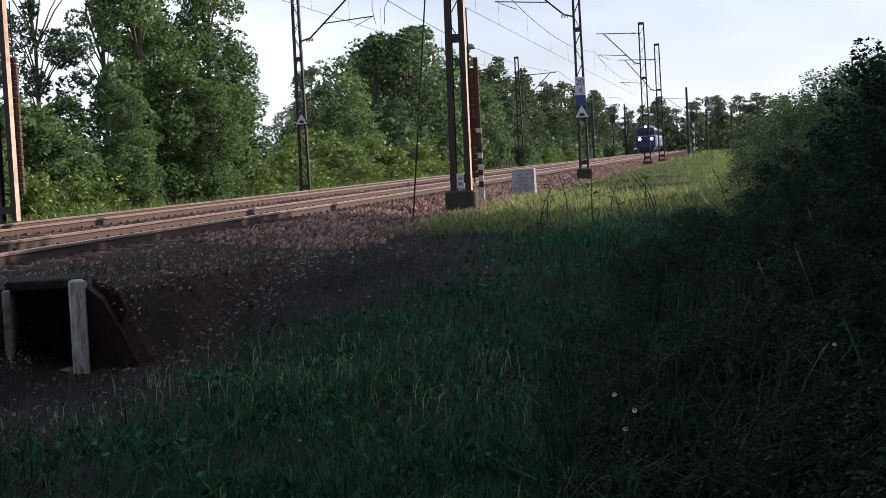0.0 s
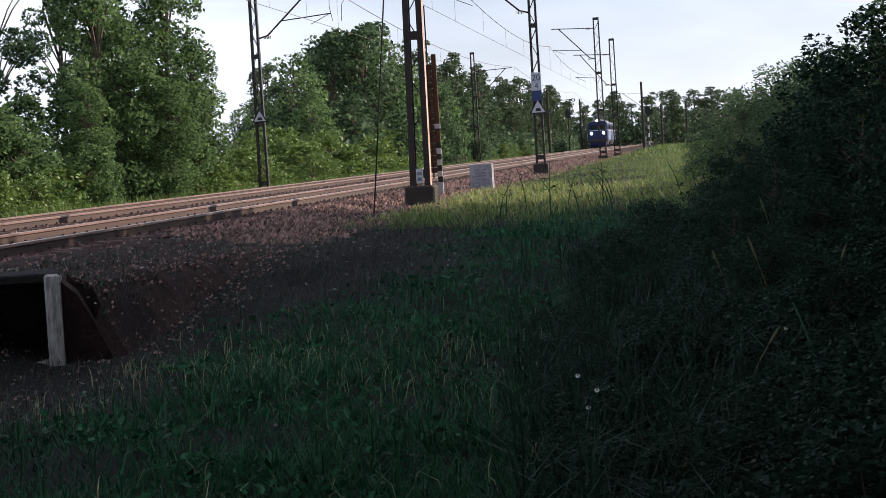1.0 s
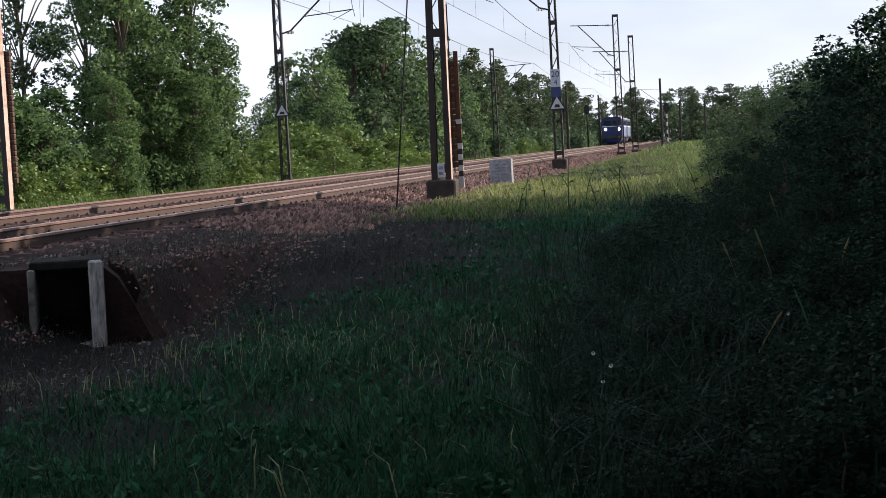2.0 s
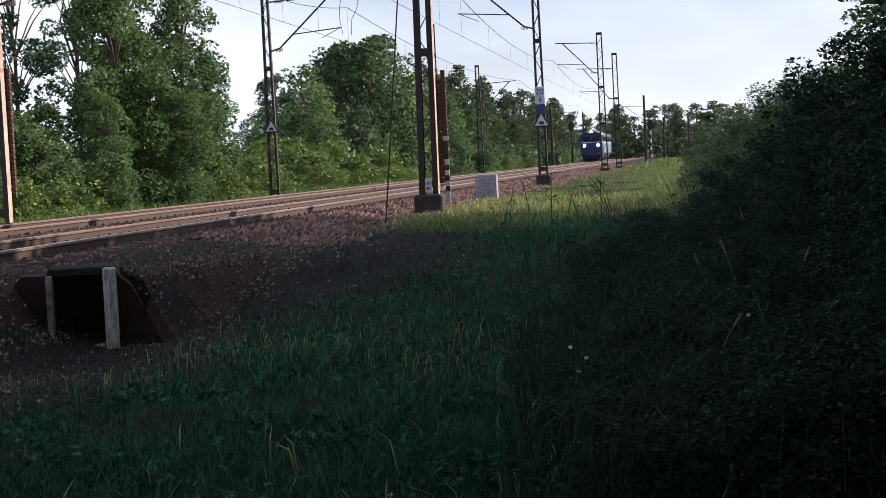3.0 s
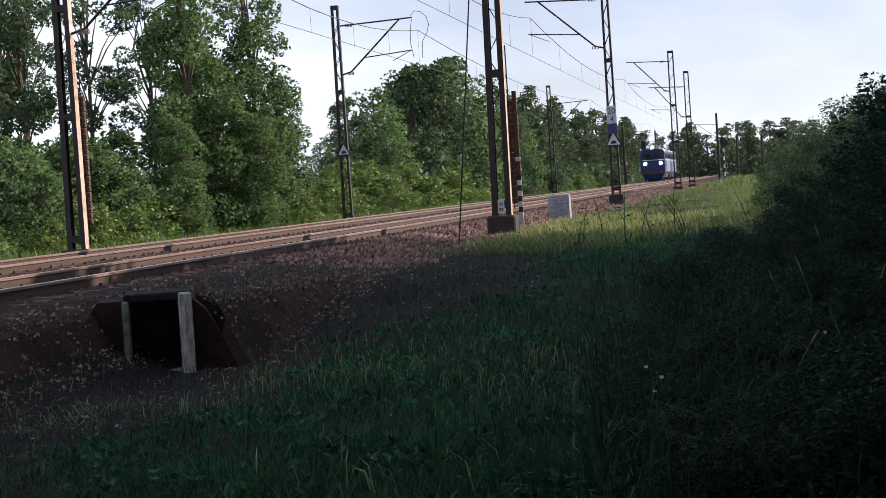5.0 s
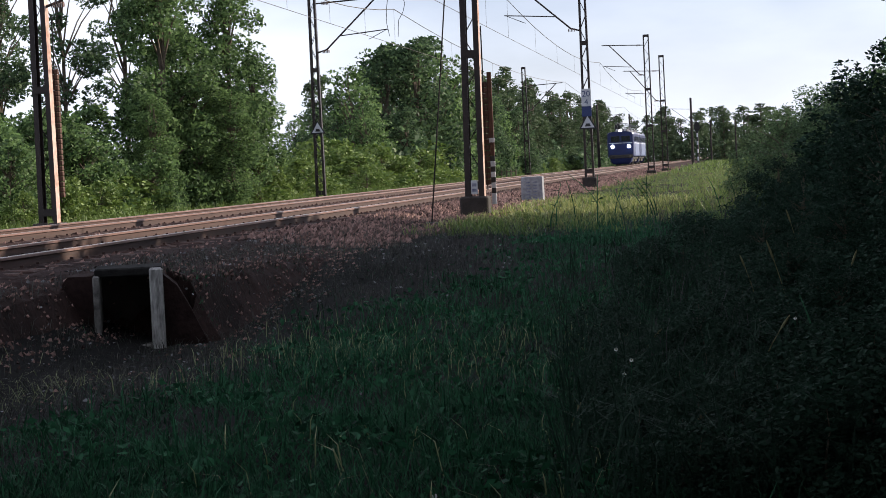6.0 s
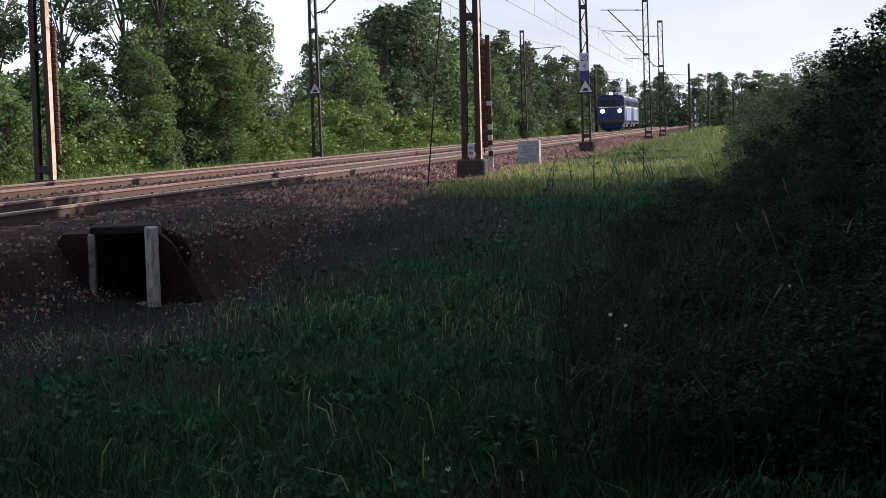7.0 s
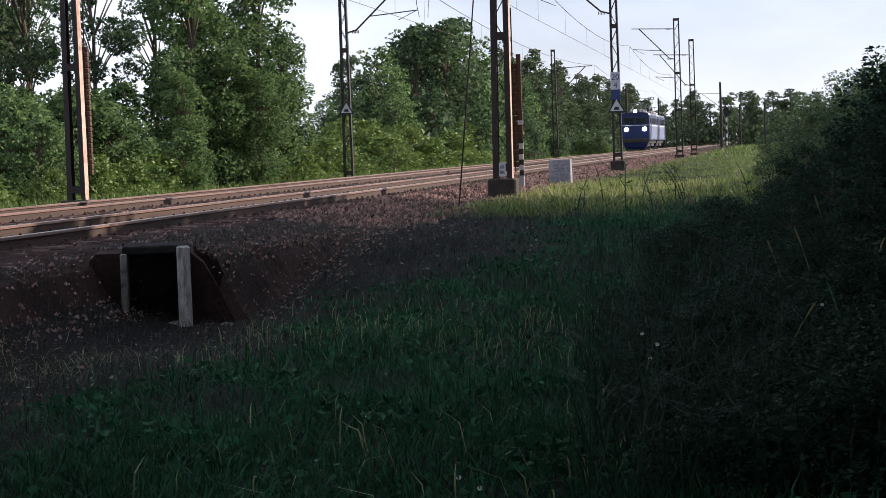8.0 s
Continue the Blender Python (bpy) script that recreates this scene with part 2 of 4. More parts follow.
def bed_z(x, y):
    """Top of the ballast: a bench with a steep face in front, a gentler shoulder farther on."""
    x, y = np.asarray(x, dtype=float), np.asarray(y, dtype=float)
    edge = -6.92 + 1.15 * np.where(x > -5.84, smooth(20.1, 20.9, y), smooth(20.95, 21.17, y))
    face = np.interp(x - edge, [-1.1, -0.25, 0.0, 0.32, 0.7, 1.9], [-0.162, -0.20, -0.28, -0.98, -1.32, -1.9])
    near = np.minimum(np.interp(x, [-16.2, -15.6, -14.9], [-0.85, -0.62, -0.162]), face)
    far = np.interp(x, [-16.2, -15.6, -14.9, -7.35, -6.6, -5.3, -4.7], [-0.85, -0.62, -0.162, -0.162, -0.30, -0.40, -0.62])
    return near + (far - near) * smooth(20.5, 31, y)


def top_z(x, y):
    """The visible surface: ground or ballast, whichever lies higher."""
    x = np.asarray(x, dtype=float)
    return np.maximum(ground_z(x, y), np.where((x > -16.2) & (x < -4.7), bed_z(x, y), -9.0))


def loose_stones(x, y, r, gen, label):
    n = len(x)
    z = np.maximum(bed_z(x, y), ground_z(x, y))
    base = np.array([(1, 0, 0), (0, 1, 0), (-1, 0, 0), (0, -1, 0), (0, 0, 1), (0, 0, -1)], dtype=float)
    v = base[None] * gen.uniform(0.55, 1.25, (n, 6, 1)) * r[:, None, None]
    a = gen.uniform(0, 6.28, n)
    c, q = np.cos(a)[:, None], np.sin(a)[:, None]
    v = np.stack([v[..., 0] * c - v[..., 1] * q + v[..., 2] * 0.4, v[..., 0] * q + v[..., 1] * c, v[..., 2] + v[..., 0] * 0.3], -1)
    v += np.stack([x, y, z - 0.004], -1)[:, None]
    tri = np.array([(0, 1, 4), (1, 2, 4), (2, 3, 4), (3, 0, 4), (1, 0, 5), (2, 1, 5), (3, 2, 5), (0, 3, 5)])
    f = (np.arange(n)[:, None, None] * 6 + tri[None]).reshape(-1, 3)
    me = bpy.data.meshes.new("ballast_stones")
    me.from_pydata(v.reshape(-1, 3).tolist(), [], f.tolist())
    me.materials.append(STONE)
    whole("ballast_stones", me, STONE, label, "ballast", kind="stuff")


def make_bed():
    xs = np.arange(-16.2, -4.69, 0.15)
    ys = np.concatenate([np.arange(8, 100, 0.22), np.arange(100, 420, 4), [420, 700, 1500]])
    gx, gy = np.meshgrid(xs, ys)
    gz = bed_z(gx, gy) + rng.normal(0, 0.016, gx.shape)
    n = len(xs)
    s = Shape()
    s.v = [tuple(p) for p in np.stack([gx.ravel(), gy.ravel(), gz.ravel()], 1).tolist()]
    s.f = [(j * n + i, j * n + i + 1, (j + 1) * n + i + 1, (j + 1) * n + i) for j in range(len(ys) - 1) for i in range(n - 1)]
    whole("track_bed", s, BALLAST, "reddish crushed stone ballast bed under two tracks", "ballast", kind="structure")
    # loose stones
    n = 15000
    y = 14 + 86 * rng.random(n) ** 1.3
    x = np.where(rng.random(n) < 0.62, rng.uniform(-7.6, np.where(y < 29, -6.4, -5.2), n), rng.uniform(-15.2, -7.6, n))
    keep = (rng.random(n) < 0.10) | (y > 30) | (x < -7.6)
    x, y = x[keep], y[keep]
    n = len(x)
    r = rng.uniform(0.022, 0.05, n) * np.where((y > 30) & (x > -7.5), 1.5, 1.0)
    loose_stones(x, y, r, rng, "loose reddish grey crushed stones on the ballast shoulder")
    # stones that rolled down the bare bank, and the far shoulder
    g = np.random.default_rng(5)
    y = g.uniform(13, 33, 900)
    x = -6.9 + 2.0 * g.random(900) ** 1.5
    loose_stones(x, y, g.uniform(0.012, 0.032, 900), g, "scattered stones rolled down the bare earth bank")
    y = 31 + 36 * g.random(6500) ** 1.2
    x = g.uniform(-7.55, -5.0, 6500)
    loose_stones(x, y, g.uniform(0.035, 0.085, 6500), g, "coarse reddish stones on the sunlit ballast shoulder")
    # heaped stones against the rails
    y = 16 + 60 * g.random(5200) ** 1.2
    x = np.concatenate([g.normal(c, 0.16, 1300) for c in (-8.65, -10.6, -12.7, -14.6)])
    loose_stones(x, y, g.uniform(0.03, 0.075, 5200), g, "dark stones heaped between the rails")
    # stones and clods stuck in the steep face of the bank
    y = np.concatenate([g.uniform(13, 20.9, 600), g.uniform(21.0, 29, 700)])
    x = np.where(y < 20.95, -6.92, -5.77) + g.uniform(-0.5, 0.55, 1300)
    loose_stones(x, y, g.uniform(0.012, 0.034, 1300), g, "dark stones stuck in the steep bank")
    y = g.uniform(70, 210, 9000)
    x = g.uniform(-7.5, -5.1, 9000)
    loose_stones(x, y, g.uniform(0.05, 0.10, 9000), g, "coarse reddish stones on the far ballast shoulder")


make_bed()

# ---- tracks ----
RAIL_PROFILE = [(-0.075, -0.172), (0.075, -0.172), (0.075, -0.160), (0.012, -0.140), (0.009, -0.045), (0.036, -0.036), (0.036, -0.006), (0.028, 0.0),
                (-0.028, 0.0), (-0.036, -0.006), (-0.036, -0.036), (-0.009, -0.045), (-0.012, -0.140), (-0.075, -0.160)]


def sleeper_shape():
    s = Shape()
    s.box(-1.28, 1.28, -0.125, 0.125, -0.33, -0.148, 0.02)
    for rail in (-0.7535, 0.7535):
        for side in (-1, 1):
            x = rail + side * 0.125
            s.box(x - 0.05, x + 0.05, -0.05, 0.05, -0.172, -0.135, 0.008)
            s.box(x - 0.018, x + 0.018, -0.02, 0.02, -0.135, -0.108)
    return s


SLEEPER_MESH = sleeper_shape().mesh("sleeper", SLEEPER)
TRACK_X = (-9.02, -13.1)


def make_track(x, label):
    track = thing("railway_track", label, "railway track", pose(x, 0, 0), "tracks of the line", "structure")
    for side in (-0.7535, 0.7535):
        s = Shape()
        ys = [-30, 10, 40, 80, 160, 320, 1500]
        s.loft([[(side + px, y, pz) for px, pz in RAIL_PROFILE] for y in ys])
        rail = part("rail", s, [RAIL_SIDE, RAIL_TOP, RAIL_HEAD], track, "rusty steel rail with a polished running surface")
        tags_for(rail.data, lambda p: abs(p.normal.z) > 0.9 and p.center.z > -0.004, 1)
        tags_for(rail.data, lambda p: abs(p.normal.x) > 0.5 and p.center.z > -0.03, 2)
    rest = Shape()
    for k in range(0, 700):
        y = 8 + 0.6 * k + rng.normal(0, 0.012)
        if k < 200:
            ob = part("sleeper", SLEEPER_MESH, None, track)
            ob.matrix_basis = pose(rng.normal(0, 0.015), y, rng.normal(0, 0.006), 0, 0, rng.normal(0, 0.4))
        else:
            rest.box(-1.28, 1.28, y - 0.125, y + 0.125, -0.33, -0.172)
    tagged(part("sleepers_beyond", rest, SLEEPER, track, "weathered sleepers running into the distance"), kind="stuff")


# ---- masts ----
FADED = mat("faded_paint", (0.07, 0.08, 0.13), (0.26, 0.27, 0.33), 14.0, 0.9)


def lattice(height, base_w, top_w, depth=0.20, flange=0.07, sunk=0.3):
    """Two channel uprights with zigzag flats on both faces; returns the shapes."""
    def half(z):
        return (base_w + (top_w - base_w) * z / height) / 2
    ups = []
    for side in (-1, 1):
        d, w = depth / 2, 0.014
        channel = ((0, -d), (flange, -d), (flange, w - d), (w, w - d), (w, d - w), (flange, d - w), (flange, d), (0, d))
        ups.append(Shape().loft([[(side * (half(z) - i), q, z) for i, q in channel] for z in (-sunk, height)]))
    lace = []
    z, k = 0.5, 0
    step = 0.62
    while z + step < height - 0.1:
        for face in (-depth / 2 - 0.006, depth / 2 + 0.006):
            s = 1 if k % 2 else -1
            lace.append(Shape().bar((-s * (half(z) - 0.03), face, z), (s * (half(z + step) - 0.03), face, z + step), 0.022, 0.010))
        z += step
        k += 1
    plates = []
    for z in (0.25, height * 0.33, height * 0.6, height - 0.06):
        for face in (-depth / 2 - 0.012, depth / 2 + 0.012):
            plates.append(Shape().box(-half(z), half(z), face - 0.006, face + 0.006, z - 0.085, z + 0.085))
    return ups, lace, plates


def make_mast(x, y, foot, top, label, base_w=0.40, top_w=0.30, arm=0, reach=3.1, arm_z=7.4, root_z=5.5, base=0.62, base_top=0.10, lean=0.0, simple=False, flange=0.085, anchor=False):
    """arm: +1 or -1, the side to which the cantilever reaches."""
    m = thing("catenary_mast", label, "catenary mast", pose(x, y, base_top, 0, lean, 0), "masts along the railway")
    ups, lace, plates = lattice(top - base_top, base_w, top_w, 0.27 if anchor else 0.20, flange)
    for k, u in enumerate(ups):
        up = part("upright", u, [STEEL, SUN_FACE], m)
        # sun side of the right upright, lightened by its material
        if k and anchor:
            tags_for(up.data, lambda p: abs(p.normal.x) > 0.9 and abs(p.center.y) < 0.02, 1)
    for q in lace[1::2] if simple or anchor else lace:
        part("lacing", q, STEEL, m)
    for q in plates:
        part("batten_plate", q, STEEL, m)
    if base:
        part("foundation", Shape().box(-base / 2, base / 2, -base / 2, base / 2, foot - base_top - 0.5, 0.0, 0.035), DARK_CONCRETE, m, "weathered concrete foundation block darkened for shade")
    if arm:
        w = arm * base_w * 0.42
        za, zr = arm_z - base_top, root_z - base_top
        part("top_tube", Shape().tube([(w, 0, za), (arm * reach, 0, za + 0.12)], 0.03, 8), STEEL, m)
        part("bracket_tube", Shape().tube([(w, 0, zr), (w + arm * 0.35, 0, zr + 0.1), (arm * reach * 0.83, 0, za + 0.08)], 0.035, 8), STEEL, m)
        part("registration_tube", Shape().tube([(arm * reach * 0.35, 0, zr + 0.62), (arm * reach * 0.98, 0, zr + 0.78)], 0.022, 8), STEEL, m)
        part("steady_arm", Shape().tube([(arm * reach * 0.95, 0, zr + 0.75), (arm * reach * 0.72, 0.05, zr + 0.42)], 0.014, 6), STEEL, m)
        for z0, z1, xo in ((za, za + 0.01, 0.25), (zr + 0.03, zr + 0.08, 0.2)):
            ins = Shape()
            for k in range(5):
                c = w + arm * (xo + 0.06 * k)
                ins.tube([(c - 0.012, 0, z0), (c + 0.012, 0, z0)], 0.07, 10)
            part("insulator", ins, CERAMIC, m, "ribbed brown porcelain insulator")
    return m


def triangle_sign(x, y, z, size):
    s = thing("triangle_sign", "white triangular railway sign with black border and emblem", "sign", pose(x, y, z), "triangular signs on the masts")
    h = size * 0.88
    def tri(k, y0, y1):
        return Shape().loft([[(-size / 2 * k, yy, -h / 3 * k), (size / 2 * k, yy, -h / 3 * k), (0, yy, h * 2 / 3 * k)] for yy in (y0, y1)])
    part("border", tri(1.0, -0.006, 0.006), BLACK, s, "black sign border")
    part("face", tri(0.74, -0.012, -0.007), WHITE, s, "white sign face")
    part("emblem", Shape().loft([[(-size * 0.17, yy, -h * 0.17), (size * 0.17, yy, -h * 0.17), (size * 0.10, yy, h * 0.02), (-size * 0.10, yy, h * 0.02)] for yy in (-0.018, -0.013)]), BLACK, s, "black emblem")
    return s


def tension_weights(x, y, z0, z1, label, r=0.11):
    """A column of stacked counterweights on a rod, that keeps the wires tight."""
    t = thing("tension_weights", label, "counterweight", pose(x, y, 0), "counterweights at the anchor masts")
    n = int((z1 - z0) / 0.13)
    for k in range(n):
        z = z0 + 0.13 * k
        s = Shape().loft([[(rr * math.cos(a), rr * math.sin(a), zz) for a in (2 * math.pi * i / 10 for i in range(10))] for rr, zz in ((r * 0.93, z), (r, z + 0.015), (r, z + 0.10), (r * 0.93, z + 0.118))])
        part("weight", s, RUST, t)
    part("rod", Shape().tube([(0, 0, z0 - 0.12), (0, 0, z1 + 1.2)], 0.016, 6), STEEL, t)
    return t


def guide_post(x, y):
    """Upright flat guide beside the counterweights, dashed black and white below."""
    g = thing("weight_guide", "upright guide post dashed black and white below", "guide post", pose(x, y, 0))
    part("post", Shape().box(-0.05, 0.05, -0.03, 0.03, 1.0, 2.9, 0.006), RUST, g, "rusty upper post")
    for k in range(9):
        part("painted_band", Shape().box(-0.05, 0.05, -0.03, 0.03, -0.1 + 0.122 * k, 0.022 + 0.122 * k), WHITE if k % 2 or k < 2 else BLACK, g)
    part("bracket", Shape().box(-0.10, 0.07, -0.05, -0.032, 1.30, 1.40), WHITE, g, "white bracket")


guide_post(-5.42, 46.0)
MAST_A = make_mast(-16.4, 80.0, -0.6, 8.35, "slender grey lattice mast with cantilever at the wood's edge", arm=1, arm_z=7.55, root_z=5.6, base=0.6, base_top=-0.25)
part("jumper_cable", Shape().tube([(3.05, 0, 8.0), (3.20, 0.05, 8.17), (3.42, 0.1, 8.14), (3.66, 0.1, 7.92), (3.74, 0.1, 7.6), (3.66, 0.1, 7.3), (3.46, 0.08, 6.95), (3.42, 0.05, 6.3)], 0.012, 6), CABLE, MAST_A, "looped jumper cable")
part("jumper_cable", Shape().tube([(3.08, 0, 7.85), (3.00, 0.03, 7.4), (2.98, 0.05, 6.9), (3.08, 0.05, 6.35)], 0.012, 6), CABLE, MAST_A, "looped jumper cable")
MAST_L = make_mast(-16.4, 47.3, -0.6, 9.6, "tall rusty lattice anchor mast in front of trees", base_w=0.46, top_w=0.36, arm=1, arm_z=7.0, root_z=5.1, base=0.7, base_top=-0.1, flange=0.12, anchor=True)
MAST_M = make_mast(-5.80, 45.6, -0.42, 9.8, "tall dark lattice anchor mast on a concrete block", base_w=0.44, top_w=0.36, arm=0, base=0.64, lean=0.7, flange=0.125, anchor=True)
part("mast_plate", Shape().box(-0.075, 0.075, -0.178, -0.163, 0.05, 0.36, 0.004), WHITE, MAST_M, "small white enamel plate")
for z in (0.26, 0.14):
    part("plate_marking", Shape().box(-0.05, 0.05, -0.183, -0.179, z - 0.035, z + 0.035), FADED, MAST_M, "dark marking on the plate")
MAST_B = make_mast(-5.9, 84.0, -0.42, 9.3, "tall grey lattice mast with cantilever and boards", arm=-1, reach=3.3, arm_z=8.15, root_z=6.15, base=0.60)
MAST_C = make_mast(-5.72, 143.0, -0.42, 9.35, "slim grey lattice mast with cantilever over the track", base_w=0.50, top_w=0.42, arm=-1, arm_z=8.65, root_z=6.55, base=0.66, base_top=-0.1)
MAST_D = make_mast(-5.35, 162.0, -0.42, 8.8, "narrow grey lattice mast with crossbars", base_w=0.50, top_w=0.42, arm=-1, reach=3.0, arm_z=7.6, root_z=5.2, base=0.6, base_top=-0.1, simple=True)
MAST_F = make_mast(-16.4, 163.0, -0.6, 8.5, "narrow dark lattice mast before the far wood", base_w=0.46, top_w=0.34, arm=1, arm_z=7.0, root_z=5.0, base=0.6, base_top=-0.3, simple=True)


def far_pole(x, y, top, label, r=0.16, arm=0):
    p = thing("concrete_pole", label, "pole", pose(x, y, -0.6), "distant poles along the line")
    part("shaft", Shape().tube([(0, 0, -0.3), (0, 0, top + 0.6)], [r, r * 0.72], 10), DARK_CONCRETE, p)
    if arm:
        part("top_tube", Shape().tube([(0, 0, top - 0.9), (arm * 3.0, 0, top - 0.7)], 0.03, 6), STEEL, p)
        part("bracket_tube", Shape().tube([(0, 0, top - 2.7), (arm * 2.5, 0, top - 0.75)], 0.035, 6), STEEL, p)
    return p


far_pole(-5.3, 270, 8.4, "dark round concrete catenary pole with bracket", 0.2, -1)
far_pole(-16.4, 251, 7.6, "dark leaning concrete catenary pole", 0.2, 1)
far_pole(-16.4, 330, 8.0, "distant dark concrete pole", 0.18, 1)
far_pole(-5.6, 330, 6.0, "distant dark concrete pole", 0.18, -1)
far_pole(-3.6, 340, 6.6, "distant dark concrete pole", 0.18)
far_pole(0.5, 360, 6.8, "distant dark concrete pole", 0.18)

triangle_sign(-16.38, 79.86, 2.55, 0.62)
triangle_sign(-5.88, 83.86, 2.30, 0.74)
tension_weights(-5.56, 46.0, 0.35, 2.75, "rust-brown stacked counterweights beside the anchor mast", 0.10)
tension_weights(-16.22, 47.7, 0.5, 3.7, "rust-brown stacked counterweights beside the wood's mast", 0.11)


def location_board():
    b = thing("location_board", "white railway location board above a blue plate", "sign", pose(-5.9, 83.86, 3.32))
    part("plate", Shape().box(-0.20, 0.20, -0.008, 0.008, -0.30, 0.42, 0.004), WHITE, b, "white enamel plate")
    part("lower_plate", Shape().box(-0.20, 0.20, -0.008, 0.008, -0.72, -0.305, 0.004), SIGN_BLUE, b, "dark blue enamel plate")
    for text, z, size in (("20", 0.10, 0.34), ("4", -0.22, 0.32)):
        c = bpy.data.curves.new("digits", "FONT")
        c.body, c.size, c.align_x, c.extrude = text, size, "CENTER", 0.002
        c.materials.append(SIGN_BLUE)
        d = new("digits", c)
        d.parent = b
        d.matrix_basis = pose(0, -0.012, z, 90, 0, 0)


location_board()


def signal_mast(x, y, height, label, striped):
    s = thing("railway_signal", label, "signal", pose(x, y, -0.5), "distant signals")
    n = 9
    for k in range(n):
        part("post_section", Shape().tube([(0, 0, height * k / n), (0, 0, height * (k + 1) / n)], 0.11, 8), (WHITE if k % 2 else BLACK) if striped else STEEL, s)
    part("head", Shape().loft([[(0.42 * math.cos(a), yy, height + 0.35 + 0.75 * math.sin(a)) for a in (2 * math.pi * i / 14 for i in range(14))] for yy in (-0.14, -0.02)]), BLACK, s, "black oval signal head")
    part("hood", Shape().tube([(0, -0.14, height + 0.7), (0, -0.4, height + 0.7)], 0.13, 10), BLACK, s)
    part("hood", Shape().tube([(0, -0.14, height + 0.1), (0, -0.4, height + 0.1)], 0.13, 10), BLACK, s)


signal_mast(-17.2, 309, 5.6, "distant railway signal with oval head on a slim post", False)
signal_mast(-5.0, 292, 5.0, "distant railway signal on a black and white post", True)


def short_fence():
    f = thing("fence", "short fence of dark weathered wooden posts", "fence", pose(-16.6, 146, -0.55))
    for k in range(4):
        part("post", Shape().tube([(0.33 * k, 0.1 * k, -0.2), (0.33 * k + 0.03 * (k % 2), 0.1 * k, 0.95)], 0.045, 7), BARK, f)
    part("top_rail", Shape().bar((0, 0, 0.82), (1.0, 0.3, 0.80), 0.05, 0.04), BARK, f)


short_fence()
def kilometre_stone():
    k = thing("kilometre_stone", "whitewashed concrete kilometre stone in the verge", "marker stone", pose(-5.95, 60.3, -0.45, 0, 0, -5))
    s = Shape()
    s.loft([[(x * w, y * d, z) for x, y in ((-1, -1), (1, -1), (1, 1), (-1, 1))] for w, d, z in ((0.325, 0.15, -0.3), (0.32, 0.15, 0.815), (0.312, 0.142, 0.832), (0.27, 0.10, 0.838))])
    part("block", s, mat("whitewashed_concrete", (0.12, 0.12, 0.135), (0.36, 0.36, 0.385), 5.0, 0.9, bump=0.5, fine=14.0), k)
    for z in (0.58, 0.30):
        for x in (-0.10, 0.10):
            mark = Shape()
            for dz in (-0.09, 0.0, 0.09):
                mark.box(x - 0.06, x + 0.06, -0.157, -0.1505, z + dz - 0.018, z + dz + 0.018)
            part("painted_mark", mark, FADED, k, "faded dark painted bars")


kilometre_stone()
SAGS = 10


def catenary(x, spans, contact, carrier, sag):
    ys, zs = [], []
    for a, b in zip(spans, spans[1:]):
        for k in range(SAGS):
            t = k / SAGS
            ys.append(a + (b - a) * t)
            zs.append(carrier - sag * 4 * t * (1 - t))
    ys.append(spans[-1])
    zs.append(carrier)
    line = thing("overhead_line", "thin dark contact wire hung from a sagging carrier wire", "overhead line", pose(x, 0, 0), "overhead lines")
    part("carrier_wire", Shape().tube([(0, y, z) for y, z in zip(ys, zs)], 0.015, 5), WIRE, line)
    part("contact_wire", Shape().tube([(0, spans[0], contact), (0, spans[-1], contact)], 0.010, 5), WIRE, line)
    for y, z in list(zip(ys, zs))[::2]:
        if z - contact > 0.1:
            part("dropper", Shape().tube([(0, y, contact), (0, y, z)], 0.005, 4), WIRE, line)


catenary(-9.0, [-20, 46, 84, 143, 205, 270, 340, 420], 6.0, 7.6, 0.7)
catenary(-13.1, [-20, 47, 80, 163, 251, 340, 420], 5.75, 7.15, 0.7)


def stay_wire():
    s = thing("guy_wire", "dark guy wire from the anchor mast to its ground anchor", "guy wire", pose(-5.9, 39.4, -0.4))
    part("cable", Shape().tube([(0, 0, 0.1), (0.06, 6.1, 9.2)], 0.015, 6), CABLE, s)
    part("anchor", Shape().box(-0.15, 0.15, -0.2, 0.2, -0.4, 0.12, 0.03), DARK_CONCRETE, s, "dark concrete ground anchor")


stay_wire()


# near-black concrete: the shade over the culvert is painted into it
SHADE_BLACK = mat("shade_blackened_concrete", (0.008, 0.008, 0.008), (0.034, 0.032, 0.031), 7.0, 0.95, bump=0.5, fine=22, spec=0.05)
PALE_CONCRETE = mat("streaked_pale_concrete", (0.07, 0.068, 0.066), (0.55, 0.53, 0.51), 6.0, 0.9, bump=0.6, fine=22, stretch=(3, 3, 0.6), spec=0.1)


